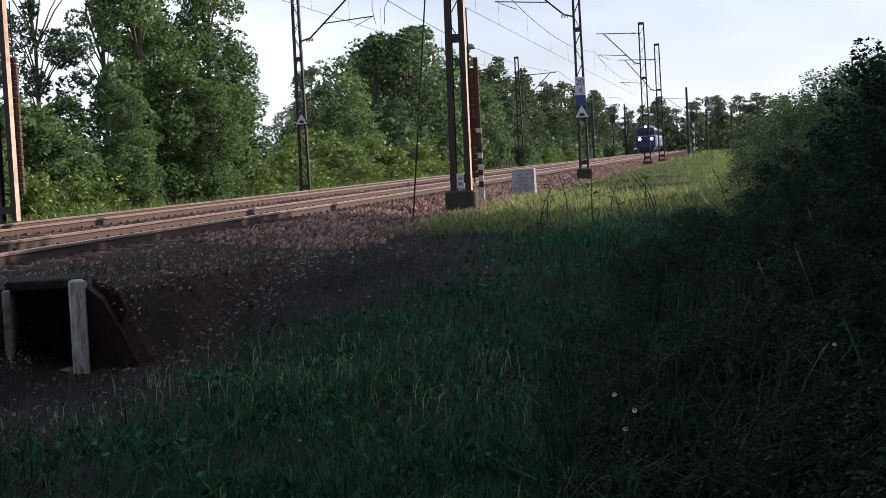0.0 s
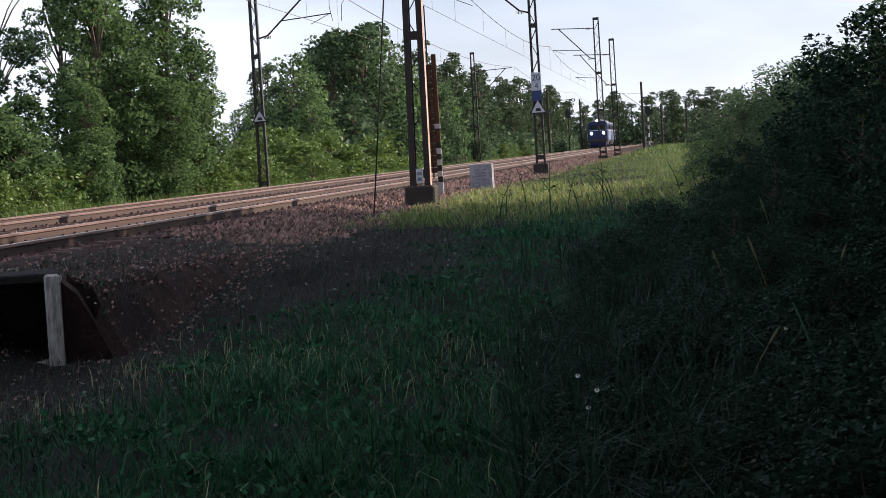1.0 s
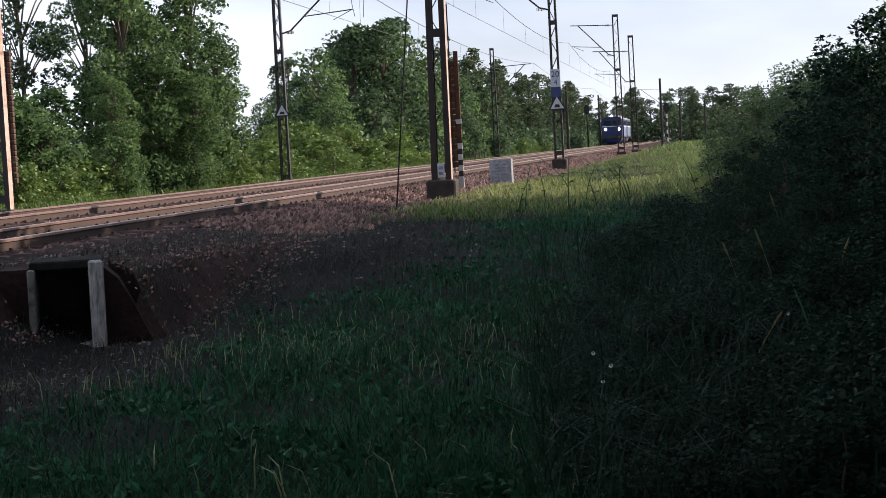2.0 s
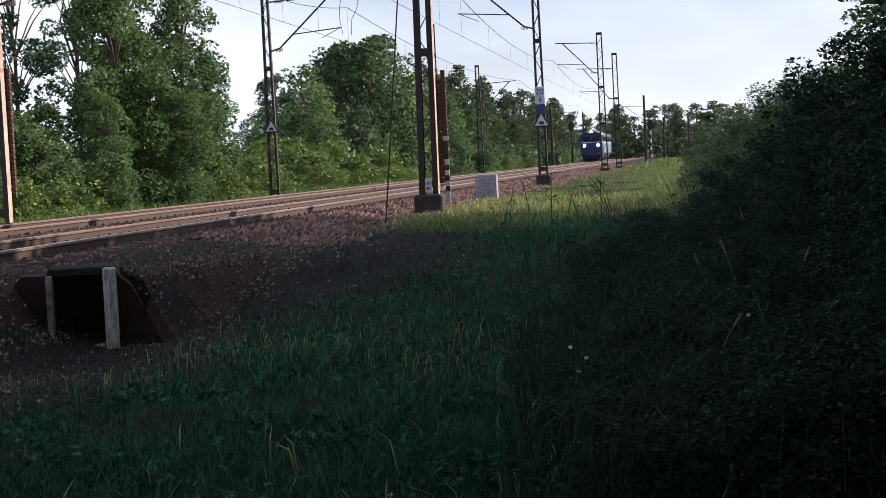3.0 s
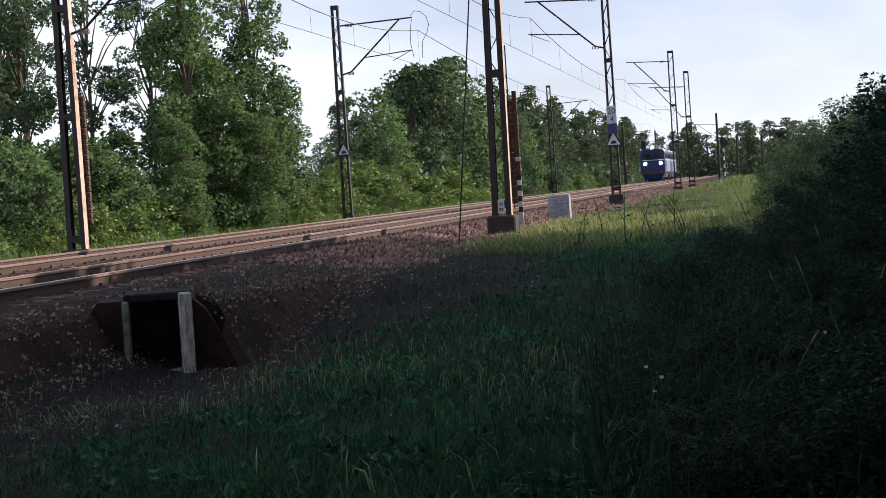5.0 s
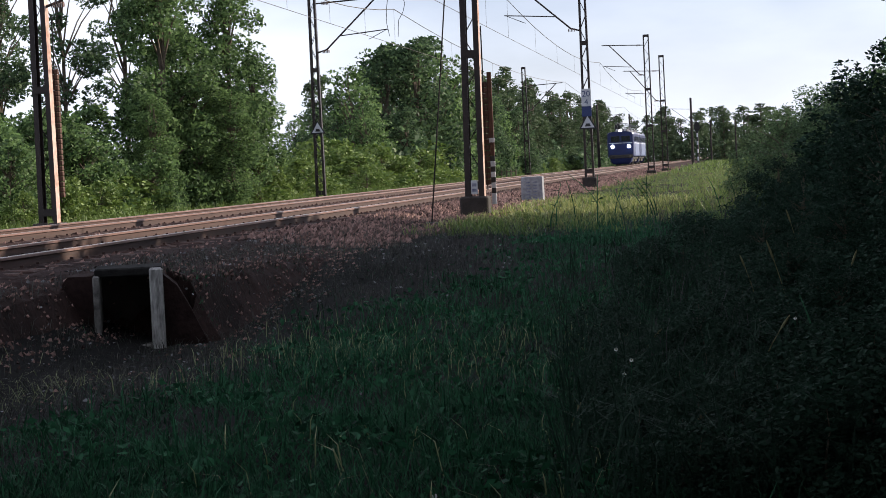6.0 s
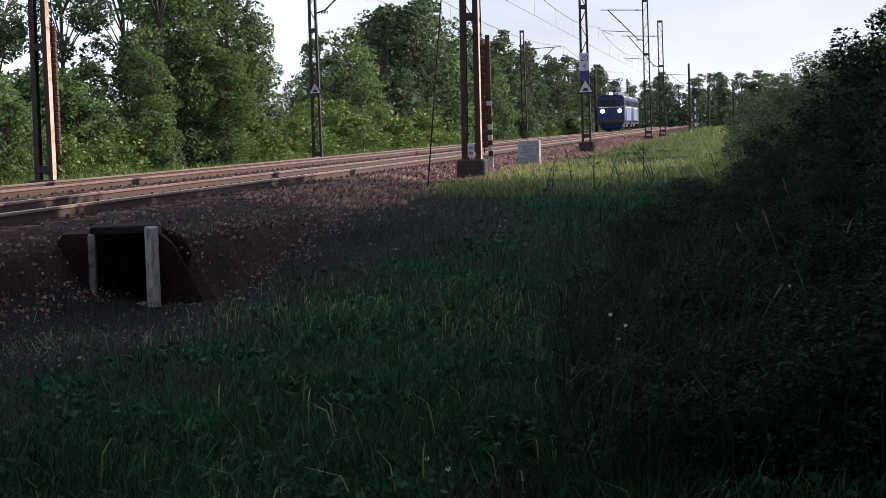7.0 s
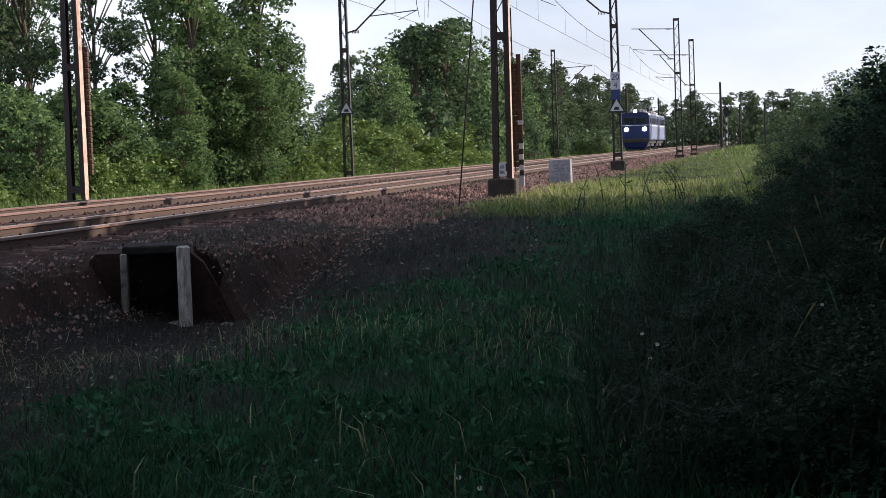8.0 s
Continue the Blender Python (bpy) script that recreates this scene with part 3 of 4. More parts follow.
def culvert():
    """A small concrete culvert mouth that faces the path at an angle."""
    c = thing("culvert_mouth", "small dark concrete culvert opening in the embankment", "culvert", pose(-6.24, 20.30, -0.93, 0, 0, 16))
    part("jamb", Shape().box(-0.36, -0.29, -0.06, 0.9, -0.3, 0.76, 0.012), MOTTLED_CONCRETE, c)
    part("jamb", Shape().box(0.22, 0.36, -0.10, 0.9, -0.3, 0.82, 0.02), PALE_CONCRETE, c, "pale worn concrete jamb")
    for profile in ([(0.364, -0.3), (0.86, -0.3), (0.78, 0.05), (0.64, 0.36), (0.50, 0.62), (0.364, 0.74)], [(-0.364, -0.3), (-0.364, 0.76), (-0.62, 0.76), (-0.86, 0.45), (-0.98, -0.3)]):
        part("earth_fill", Shape().loft([[(px, py, pz) for px, pz in profile] for py in (0.14, 0.9)]), BALLAST, c, "dark earth packed against the jamb")
    part("lintel", Shape().box(-0.34, 0.36, 0.05, 0.9, 0.74, 0.83, 0.015), SHADE_BLACK, c)
    part("sill", Shape().box(-0.29, 0.22, -0.04, 0.9, -0.3, 0.03, 0.01), MOTTLED_CONCRETE, c)
    # added dark panel that stands for the shade inside the bore
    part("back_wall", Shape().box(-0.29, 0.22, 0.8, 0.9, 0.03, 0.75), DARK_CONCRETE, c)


culvert()


# ---- locomotives ----
def body_section(z0, z1, w, round_top=0.35):
    return [(-w, z0), (w, z0), (w, z1 - round_top), (w * 0.93, z1 - round_top * 0.4), (w * 0.7, z1 - 0.05), (0, z1), (-w * 0.7, z1 - 0.05), (-w * 0.93, z1 - round_top * 0.4), (-w, z1 - round_top)]


def locomotive(label):
    """Nose at y = 0, pointing to -y."""
    loco = thing("locomotive", label, "locomotive")
    L, w = 15.9, 1.55
    s = Shape()
    prof = body_section(1.05, 4.05, w)
    rings = []
    for y, k in ((0.10, 0.93), (0.30, 1.0), (L - 0.3, 1.0), (L - 0.1, 0.93)):
        rings.append([(x * k, y, z) for x, z in prof])
    s.loft(rings)
    part("body", s, BLUE, loco, "dark blue painted body")
    for face, y in ((-1, 0.06), (1, L - 0.06)):
        for sx in (-1, 1):
            xa, xb = sorted((sx * 0.10, sx * 1.12))
            part("windscreen", Shape().box(xa, xb, y - 0.045, y + 0.045, 2.86, 3.50, 0.02), GLASS, loco, "dark cab windscreen")
        part("waist_band", Shape().box(-1.38, 1.38, y - 0.055, y + 0.05, 2.64, 2.70, 0.01), PALE, loco, "pale band below the windscreens")
        part("buffer_beam", Shape().box(-1.40, 1.40, min(y - 0.12 * (face < 0), y), y + 0.12 * (face > 0), 0.88, 1.22, 0.02), UNDER, loco)
        back, front = y - face * 0.5, y + face * 0.10
        part("apron", Shape().loft([[(-wb, back, z), (wb, back, z), (wb - 0.12, front - face * inset, z), (-wb + 0.12, front - face * inset, z)] for wb, inset, z in ((0.98, 0.18, 0.20), (1.22, 0.06, 0.40), (1.38, 0.0, 0.87))]), BLUE, loco, "dark blue apron below the buffers")
        part("kick_plate", Shape().box(-1.36, 1.36, y - 0.07, y + 0.06, 1.22, 1.30, 0.01), UNDER, loco)
        part("wiper", Shape().bar((-0.5, y + face * 0.06, 2.86), (-0.75, y + face * 0.06, 3.3), 0.02), UNDER, loco)
        part("wiper", Shape().bar((0.5, y + face * 0.06, 2.86), (0.25, y + face * 0.06, 3.3), 0.02), UNDER, loco)
        for sx in (-0.875, 0.875):
            part("buffer", Shape().tube([(sx, y, 1.06), (sx, y + face * 0.42, 1.06), (sx, y + face * 0.44, 1.06), (sx, y + face * 0.50, 1.06)], [0.09, 0.09, 0.23, 0.22], 12), UNDER, loco)
        for sx in (-0.95, 0.95):
            part("headlamp", Shape().tube([(sx, y + face * 0.0, 2.26), (sx, y + face * 0.14, 2.26)], [0.22, 0.19], 16), LAMP_ON if face < 0 else GLASS, loco, "round lit headlamp" if face < 0 else "")
        if face < 0:
            part("roof_lamp", Shape().tube([(0, 0.40, 4.12), (0, 0.16, 4.12)], [0.20, 0.17], 14), LAMP_ON, loco, "lit lamp above the cab")
    for sx in (-1, 1):
        x = sx * (w + 0.004)
        xa, xb = sorted((x, x + sx * 0.016))
        part("side_band", Shape().box(xa, xb, 0.4, L - 0.4, 2.58, 2.70), PALE, loco, "pale waist stripe")
        part("cab_panel", Shape().box(xa, xb, 0.4, L - 0.4, 1.20, 2.56), mat("pale_blue_paint", (0.12, 0.15, 0.25), (0.18, 0.21, 0.33), 1.5, 0.45), loco, "pale blue side panel")
        for y0, y1 in ((0.7, 1.5), (3.4, 4.3), (5.4, 6.3), (7.4, 8.3), (9.4, 10.3), (11.4, 12.3), (14.4, 15.2)):
            xc, xd = sorted((x + sx * 0.002, x + sx * 0.030))
            part("side_window", Shape().box(xc, xd, y0, y1, 2.82, 3.42, 0.01), GLASS, loco, "dark side window")
        for y0 in (1.8, 13.4):
            xc, xd = sorted((x + sx * 0.018, x + sx * 0.040))
            part("cab_door", Shape().box(xc, xd, y0, y0 + 0.6, 1.15, 3.3, 0.012), BLUE, loco, "blue cab door")
            part("grab_rail", Shape().tube([(x + sx * 0.08, y0 - 0.08, 1.0), (x + sx * 0.08, y0 - 0.08, 2.4)], 0.018, 6), PALE, loco)
    for y0 in (1.9, 8.9):
        part("bogie", Shape().box(-1.15, 1.15, y0, y0 + 4.9, 0.42, 0.95, 0.05), UNDER, loco)
        for yw in (y0 + 0.95, y0 + 3.95):
            for sx in (-0.75, 0.75):
                part("wheel", Shape().tube([(sx - 0.06, yw, 0.625), (sx + 0.06, yw, 0.625)], 0.625, 20), UNDER, loco)
    part("underframe", Shape().box(-1.3, 1.3, 0.5, L - 0.5, 0.75, 1.06, 0.03), UNDER, loco)
    part("roof_walk", Shape().box(-0.8, 0.8, 2.2, L - 2.2, 4.00, 4.12, 0.03), ROOF, loco)
    for yc, hh in ((4.6, 0.30), (6.2, 0.22), (8.0, 0.34), (9.8, 0.24)):
        part("roof_box", Shape().box(-0.6, 0.6, yc, yc + 1.0, 4.1, 4.1 + hh, 0.05), ROOF, loco)
    for yc in (2.4, 12.2):
        p = Shape()
        for sx in (-0.55, 0.55):
            p.tube([(sx, yc, 4.25), (sx * 0.8, yc + 1.1, 4.72), (sx, yc + 0.1, 4.95)], 0.03, 6)
        p.tube([(-0.8, yc + 0.1, 4.98), (0.8, yc + 0.1, 4.98)], 0.035, 6)
        p.box(-0.7, 0.7, yc - 0.4, yc + 1.2, 4.18, 4.25)
        part("pantograph", p, ROOF, loco, "folded grey pantograph")
        for sx in (-0.5, 0.5):
            ins = Shape()
            for k in range(4):
                ins.tube([(sx, yc - 0.7, 4.10 + 0.07 * k), (sx, yc - 0.7, 4.13 + 0.07 * k)], 0.09, 8)
            part("roof_insulator", ins, PALE, loco)
    return loco


LOCO = locomotive("blue electric locomotive with lit headlamps and pale stripe")
TRAILER = copy_thing(LOCO, pose(0, 0, 0))
tagged(TRAILER, "second blue electric locomotive coupled behind the first")
for ob in TRAILER.children:
    if ob.data.materials and ob.data.materials[0] == LAMP_ON:
        ob.data = ob.data.copy()
        ob.data.materials[0] = GLASS
        ob["label"] = "unlit lamp"


# ---- plants ----
def leaf_quads(centres, size, droop=0.3, flat=0.7, gen=rng):
    """Random pointed quads round centres (n, 3)."""
    n = len(centres)
    a = gen.normal(size=(n, 3))
    a[:, 2] *= flat
    a /= np.linalg.norm(a, axis=1, keepdims=True)
    b = np.cross(a, gen.normal(size=(n, 3)))
    b /= np.linalg.norm(b, axis=1, keepdims=True)
    s = (size * gen.uniform(0.6, 1.4, n))[:, None]
    a, b = a * s, b * s * 0.55
    return np.stack([centres - a, centres + b - a * 0.1, centres + a, centres - b - a * 0.1], 1)


def crown_points(n, clumps, gen, radii):
    """Leaf centres on the shells of clumps: rows (x, y, z, r)."""
    k = gen.choice(len(clumps), n, p=radii / radii.sum())
    d = gen.normal(size=(n, 3))
    d /= np.linalg.norm(d, axis=1, keepdims=True)
    r = clumps[k, 3] * gen.uniform(0.74, 1.06, n)
    d[:, 2] *= 0.8
    return clumps[k, :3] + d * r[:, None]


def broadleaf(height, width, seed, leaves, leaf, material, low=0.12, trunk_r=0.16, clump=0.16, n_clumps=70, limbs=26):
    """Meshes of a trunk with limbs and a crown made of leaf clumps."""
    g = np.random.default_rng(seed)
    cl = []
    for _ in range(n_clumps):
        t = g.uniform(low, 1.0)
        w = width * (0.35 + 0.65 * math.sin(math.pi * min(1.0, (t - low) / (1 - low) * 0.72 + 0.24))) * (1 if t < 0.93 else 0.5)
        a, r = g.uniform(0, 6.28), math.sqrt(g.uniform(0.05, 1)) * w
        cl.append((r * math.cos(a), r * math.sin(a), t * height * 0.95, height * clump * g.uniform(0.5, 1.0) * (1.1 - 0.5 * t)))
    cl = np.array(cl)
    pts = crown_points(leaves, cl, g, cl[:, 3] ** 2)
    pts = pts[pts[:, 2] > 0.05]
    crown = quads("crown", leaf_quads(pts, leaf, gen=g), material)
    s = Shape()
    bend = g.normal(0, 0.02 * height, (6, 2))
    path = [(bend[i, 0] * i / 5, bend[i, 1] * i / 5, height * 0.9 * i / 5 - 0.3 * (i == 0)) for i in range(6)]
    s.tube(path, [trunk_r * (1 - 0.16 * i) for i in range(6)], 8)
    for c in cl[:: max(1, n_clumps // limbs)] if limbs else []:
        z0 = max(0.3, c[2] * 0.72)
        i = min(4, int(z0 / (height * 0.9) * 5))
        s.tube([(path[i][0], path[i][1], z0), (c[0] * 0.5, c[1] * 0.5, z0 + (c[2] - z0) * 0.6), tuple(c[:3])], [trunk_r * 0.35, trunk_r * 0.22, trunk_r * 0.08], 5)
    return s.mesh("trunk", BARK), crown


def pine(height, width, seed, leaves, leaf):
    """A ragged conifer: tufts on whorled boughs, wide below and pointed above."""
    g = np.random.default_rng(seed)
    cl = []
    for _ in range(60):
        t = g.uniform(0.10, 1.0) ** 0.9
        a, r = g.uniform(0, 6.28), g.uniform(0.35, 1.1) * width * (1.08 - t) ** 0.7
        cl.append((r * math.cos(a), r * math.sin(a), t * height * 0.98, height * 0.055 * g.uniform(0.6, 1.4) * (1.25 - 0.7 * t)))
    cl = np.array(cl)
    pts = crown_points(leaves, cl, g, cl[:, 3] ** 2)
    crown = quads("crown", leaf_quads(pts, leaf, flat=0.9, gen=g), NEEDLE)
    s = Shape()
    s.tube([(0, 0, -0.3), (0.05, 0, height * 0.5), (0, 0.05, height * 0.97)], [0.17, 0.12, 0.03], 7)
    for q in cl[::3]:
        s.tube([(0, 0, q[2] - 0.2), tuple(q[:3])], [0.05, 0.015], 5)
    return s.mesh("trunk", BARK), crown


def plant(name, meshes, label, category, x, y, scale=1.0, turn=0.0, group="", wide=1.0, z=None):
    t = thing(name, label, category, None, group)
    t.matrix_basis = Matrix.LocRotScale((x, y, float(ground_z(x, y)) if z is None else z), Euler((0, 0, turn)), (scale * wide, scale * wide, scale))
    names = ("trunk", "crown") if category == "tree" else ("stem", "foliage")
    for n, me in zip(names, meshes):
        part(n, me, None, t)
    return t


SMALL = [broadleaf(3.6, 1.5, 141 + k, 5200, 0.08, LEAF, 0.04, 0.07, 0.16, 70) for k in range(2)]
TALL = [broadleaf(11.5, 1.75, 21 + k, 17000, 0.088, LEAF, 0.06, 0.17, 0.088, 84) for k in range(3)]
SPARSE = [broadleaf(11.5, 1.7, 31 + k, 5200, 0.08, LEAF_DARK, 0.42, 0.12, 0.08, 26) for k in range(2)]
ROUND = [broadleaf(8.5, 2.3, 41 + k, 7200, 0.125, (LEAF_DARK, LEAF)[k], 0.05, 0.16, 0.12, 80) for k in range(2)]
PINES = [pine(10.5, 2.0, 61 + k, 3400, 0.14) for k in range(4)]
BUSH = [broadleaf(2.2, 1.3, 81 + k, 2400, 0.088, SHRUB, 0.06, 0.04, 0.24, 44) for k in range(2)]
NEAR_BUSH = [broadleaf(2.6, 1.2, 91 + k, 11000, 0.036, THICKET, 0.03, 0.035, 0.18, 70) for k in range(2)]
LIT_BUSH = [broadleaf(2.5, 1.25, 131 + k, 11000, 0.030, LEAF_DARK, 0.05, 0.035, 0.18, 70) for k in range(2)]
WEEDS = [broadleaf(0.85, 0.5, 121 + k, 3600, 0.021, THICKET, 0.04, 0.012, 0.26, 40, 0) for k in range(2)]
# crowns for unseen trees that hold light off the path and bank
SHADE = [broadleaf(13.0, 4.2, 101 + k, 5200, 0.46, LEAF_DARK, 0.42, 0.2, 0.12, 70) for k in range(2)]
HIGH = broadleaf(9.3, 1.2, 171, 5000, 0.12, LEAF_DARK, 0.72, 0.12, 0.10, 36)

pg = np.random.default_rng(5)
# the wood behind the anchor mast, beside the line
for x, y, k, sc in ((-21.4, 75.5, 0, 1.02), (-19.9, 79.5, 2, 1.0), (-20.7, 77, 1, 0.62), (-23.3, 83, 1, 0.85), (-20.0, 84, 0, 0.58), (-21.6, 88, 2, 0.58), (-21.2, 73, 2, 0.42), (-19.2, 77, 1, 0.45),
                    ):
    plant("broadleaf_tree", TALL[k], "leafy green tree at the wood's edge", "tree", x, y, sc, pg.uniform(0, 6.28), "trees of the wood", 0.9 if sc > 0.9 else 1.25)
for x, y, sc in ((-21.6, 66, 0.95), (-22.6, 62, 0.88), (-21.3, 58, 0.8), (-25.2, 66, 1.05), (-26.5, 71, 1.15), (-24.3, 57, 0.85), (-23.4, 69, 1.05), (-24.6, 61, 0.9), (-27.2, 66, 1.1), (-20.4, 70, 0.7), (-24.5, 64, 1.1), (-26.3, 68.5, 1.2), (-23.0, 60, 1.0), (-22.9, 66.5, 1.15), (-24.2, 70, 1.2), (-23.6, 73, 1.2)):
    plant("young_tree", SMALL[int(y) % 2], "young leafy tree in front of the wood", "tree", x, y, sc, pg.uniform(0, 6.28), "young trees before the wood", 1.1)
for x, y, k, sc in ((-25.1, 75, 0, 1.0), (-28.3, 76, 1, 1.05), (-29.6, 80, 0, 1.1), (-27.3, 90, 1, 1.05), (-30.6, 79, 0, 1.0), (-31.9, 84, 1, 1.1), (-30.3, 75, 1, 0.9)):
    plant("sparse_tree", SPARSE[k], "slender sparse tree with bare lower trunk", "tree", x, y, sc, pg.uniform(0, 6.28), "slender trees of the wood")
# middle mixed wood
for i, (x, y, sc) in enumerate(((-26.9, 138, 0.82), (-25.2, 134, 1.03), (-23.6, 139, 1.22), (-24.6, 146, 1.27), (-21.6, 140, 1.26), (-20.6, 145, 1.18), (-22.4, 150, 1.34), (-28.6, 146, 0.72),
                                (-26.8, 152, 1.18), (-23.2, 128, 0.7), (-26.0, 126, 0.66), (-28.0, 129, 0.6), (-21.0, 131, 0.65), (-20.2, 156, 1.0), (-19.8, 166, 0.85), (-21.0, 178, 0.9), (-20.0, 190, 0.8))):
    plant("broadleaf_tree", ROUND[i % 2], "rounded leafy tree in the mixed wood", "tree", x, y, sc, pg.uniform(0, 6.28), "trees of the mixed wood")
for i in range(58):
    y = 172 + 205 * (i / 57) + pg.uniform(-4, 4)
    x = -20.5 - pg.uniform(0, 1) ** 1.5 * 16
    plant("pine_tree", PINES[i % 4], "dark green pine in the far wood", "tree", x, y, pg.uniform(0.86, 1.16), pg.uniform(0, 6.28), "pines of the far wood", 1.2)
for i in range(56):
    y = 405 + pg.uniform(0, 50)
    x = -40 + 80 * (i / 55) + pg.uniform(-1.5, 1.5)
    plant("pine_tree", PINES[i % 4], "distant dark pine on the skyline", "tree", x, y, pg.uniform(0.78, 1.12), pg.uniform(0, 6.28), "pines on the skyline", 1.5)


def undergrowth():
    """Low growth that fills the far wood between the trunks."""
    n = 26000
    y = 125 + 260 * rng.random(n)
    x = -19.6 - 9 * rng.random(n) ** 1.6
    z = -0.5 + (1.2 + 3.0 * rng.random(n)) * rng.random(n) * (0.65 + 0.35 * np.sin(y * 0.9 + x))
    pts = np.stack([x, y, z], 1)
    x2 = rng.uniform(-44, 44, 17000)
    y2 = 398 + 20 * rng.random(17000)
    z2 = -0.5 + 7.6 * rng.random(17000) * (0.75 + 0.15 * np.sin(x2 * 0.7) + 0.12 * np.sin(x2 * 2.3 + 1))
    x3, y3 = rng.uniform(-38, -21.5, 9000), 78 + 16 * rng.random(9000)
    z3 = -0.5 + 4.6 * rng.random(9000) * (0.72 + 0.2 * np.sin(x3 * 1.3) + 0.1 * np.sin(x3 * 3.1 + y3))
    inner = np.stack([x3, y3, z3], 1)
    whole("thicket_undergrowth", quads("thicket_undergrowth", leaf_quads(inner, 0.13), LEAF_DARK), None, "dark undergrowth between the trunks of the wood", "undergrowth", kind="stuff")
    far = np.stack([x2, y2, z2], 1)
    whole("skyline_wood", quads("skyline_wood", leaf_quads(far, 0.32), NEEDLE), None, "dense dark wood along the skyline", "far wood", kind="stuff")
    whole("wood_undergrowth", quads("wood_undergrowth", leaf_quads(pts, 0.30), LEAF_DARK), None, "dark green undergrowth filling the far wood", "undergrowth", kind="stuff")


undergrowth()
for x, y, sc in ((-21.2, 112, 1.3), (-22.8, 116, 1.5), (-20.6, 119, 1.2), (-24.4, 120, 1.6), (-21.8, 124, 1.4), (-19.9, 128, 1.2), (-23.4, 110, 1.1), (-20.4, 136, 1.5)):
    plant("bush", BUSH[int(y) % 2], "broad sunlit shrub before the mixed wood", "bush", x, y, sc, pg.uniform(0, 6.28), "shrubs before the mixed wood", 1.2)
# low shrubs between the line and the wood
for i in range(56):
    y = 50 + 200 * (i / 56) ** 1.2 + pg.uniform(-2, 2)
    x = -19.2 - pg.uniform(0, 2.6)
    plant("bush", BUSH[i % 2], "low bright green shrub beside the track", "bush", x, y, pg.uniform(0.5, 1.0), pg.uniform(0, 6.28), "shrubs beside the line", pg.uniform(1.0, 1.6))
# dark thicket beside the path, then trees, mostly unseen, added for shade
for x, y, sc in ((1.9, 27, 0.62), (2.8, 24, 0.85), (1.5, 31, 0.52), (3.3, 30, 1.0), (2.4, 20, 0.62), (1.8, 16.5, 0.44), (2.6, 15, 0.55), (0.7, 34.0, 0.42), (2.3, 35, 0.72), (3.6, 19, 1.0), (1.2, 23.5, 0.42), (0.9, 28, 0.42),
                 (1.3, 13, 0.34), (0.8, 17, 0.34), (0.5, 21, 0.34), (1.5, 10.8, 0.30), (1.0, 11.5, 0.28), (0.3, 25, 0.30), (1.9, 12.4, 0.42), (3.4, 39, 0.95), (2.5, 31, 0.98)):
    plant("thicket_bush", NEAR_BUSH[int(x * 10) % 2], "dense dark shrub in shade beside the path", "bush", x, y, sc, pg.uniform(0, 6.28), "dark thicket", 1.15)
for k in range(190):
    y = 9.8 + 25 * pg.uniform(0, 1) ** 1.4
    v = pg.uniform(0, 1) ** 1.5
    v *= 1 - 0.5 * float(smooth(20, 34, y))
    x = 0.085 * y - 0.165 * y * v
    plant("weed_clump", WEEDS[k % 2], "dark leafy weed clump in the shaded grass", "weed", x, y, (0.80 - 0.40 * v) * pg.uniform(0.7, 1.15), pg.uniform(0, 6.28), "weed clumps beside the path", 1.35)
for x, y, sc in ((1.2, 49, 0.86), (2.0, 50.5, 1.02), (2.9, 49, 1.1), (0.5, 52, 0.58), (3.6, 53, 1.2), (2.1, 38.5, 0.82)):
    plant("bush", LIT_BUSH[int(x * 10) % 2], "sunlit yellow-green shrub behind the thicket", "bush", x, y, sc, pg.uniform(0, 6.28), "sunlit shrubs behind the thicket", 1.2)
# mostly out of view, placed so their shadows reach bank and rail
for x, y, sc in ((5.4, 40, 0.48), (5.4, 33, 0.54), (5.0, 26, 0.56), (9.5, 39.5, 0.80), (8.2, 32.5, 0.78), (7.0, 34.5, 0.70), (7.2, 37.2, 0.64), (9.5, 27, 0.75), (6.3, 38.0, 0.77), (6.6, 39.6, 0.76), (6.8, 41.2, 0.76), (7.2, 42.8, 0.74), (7.6, 44.4, 0.78), (8.2, 46.0, 0.75), (7.3, 46.4, 0.72), (6.9, 45.2, 0.72), (5.4, 36.4, 0.70), (5.2, 34.8, 0.66), (3.25, 31.5, 0.42)):
    plant("broadleaf_tree", TALL[int(y) % 3], "leafy tree that shades the path", "tree", x, y, sc, pg.uniform(0, 6.28), "trees beside the path", 1.3)
# added out of view, round and behind the camera, to cut skylight
for x, y, sc in ((7.2, 40, 0.58), (6.4, 36, 0.56), (5.4, 28.5, 0.48), (5.8, 25, 0.62), (10, 31, 0.72), (8.8, 34.0, 0.74), (8.0, 29.5, 0.70), (7.8, 24.5, 0.74), (4.9, 17.2, 0.9), (5.2, 20, 0.95), (5.0, 14, 1.0), (4.6, 7.5, 1.0), (5.0, 1, 1.0), (10, 20, 1.1), (10, 12, 1.1), (10, 3, 1.1), (-1.0, -5.5, 1.0), (4.0, -6, 1.0), (-6.0, -5, 0.95), (1, -12, 1.1), (9, -8, 1.1), (-4, -13, 1.1), (-11, -12, 1.0), (-5.5, 0.5, 1.0), (-9.5, -3, 0.9), (0.5, -2.5, 1.1), (5.2, 9.5, 1.15)):
    plant("broadleaf_tree", SHADE[int(y) % 2], "unseen broad tree added to block sky and sun over the path", "tree", x, y, sc, pg.uniform(0, 6.28), "trees beside the path", 1.3)


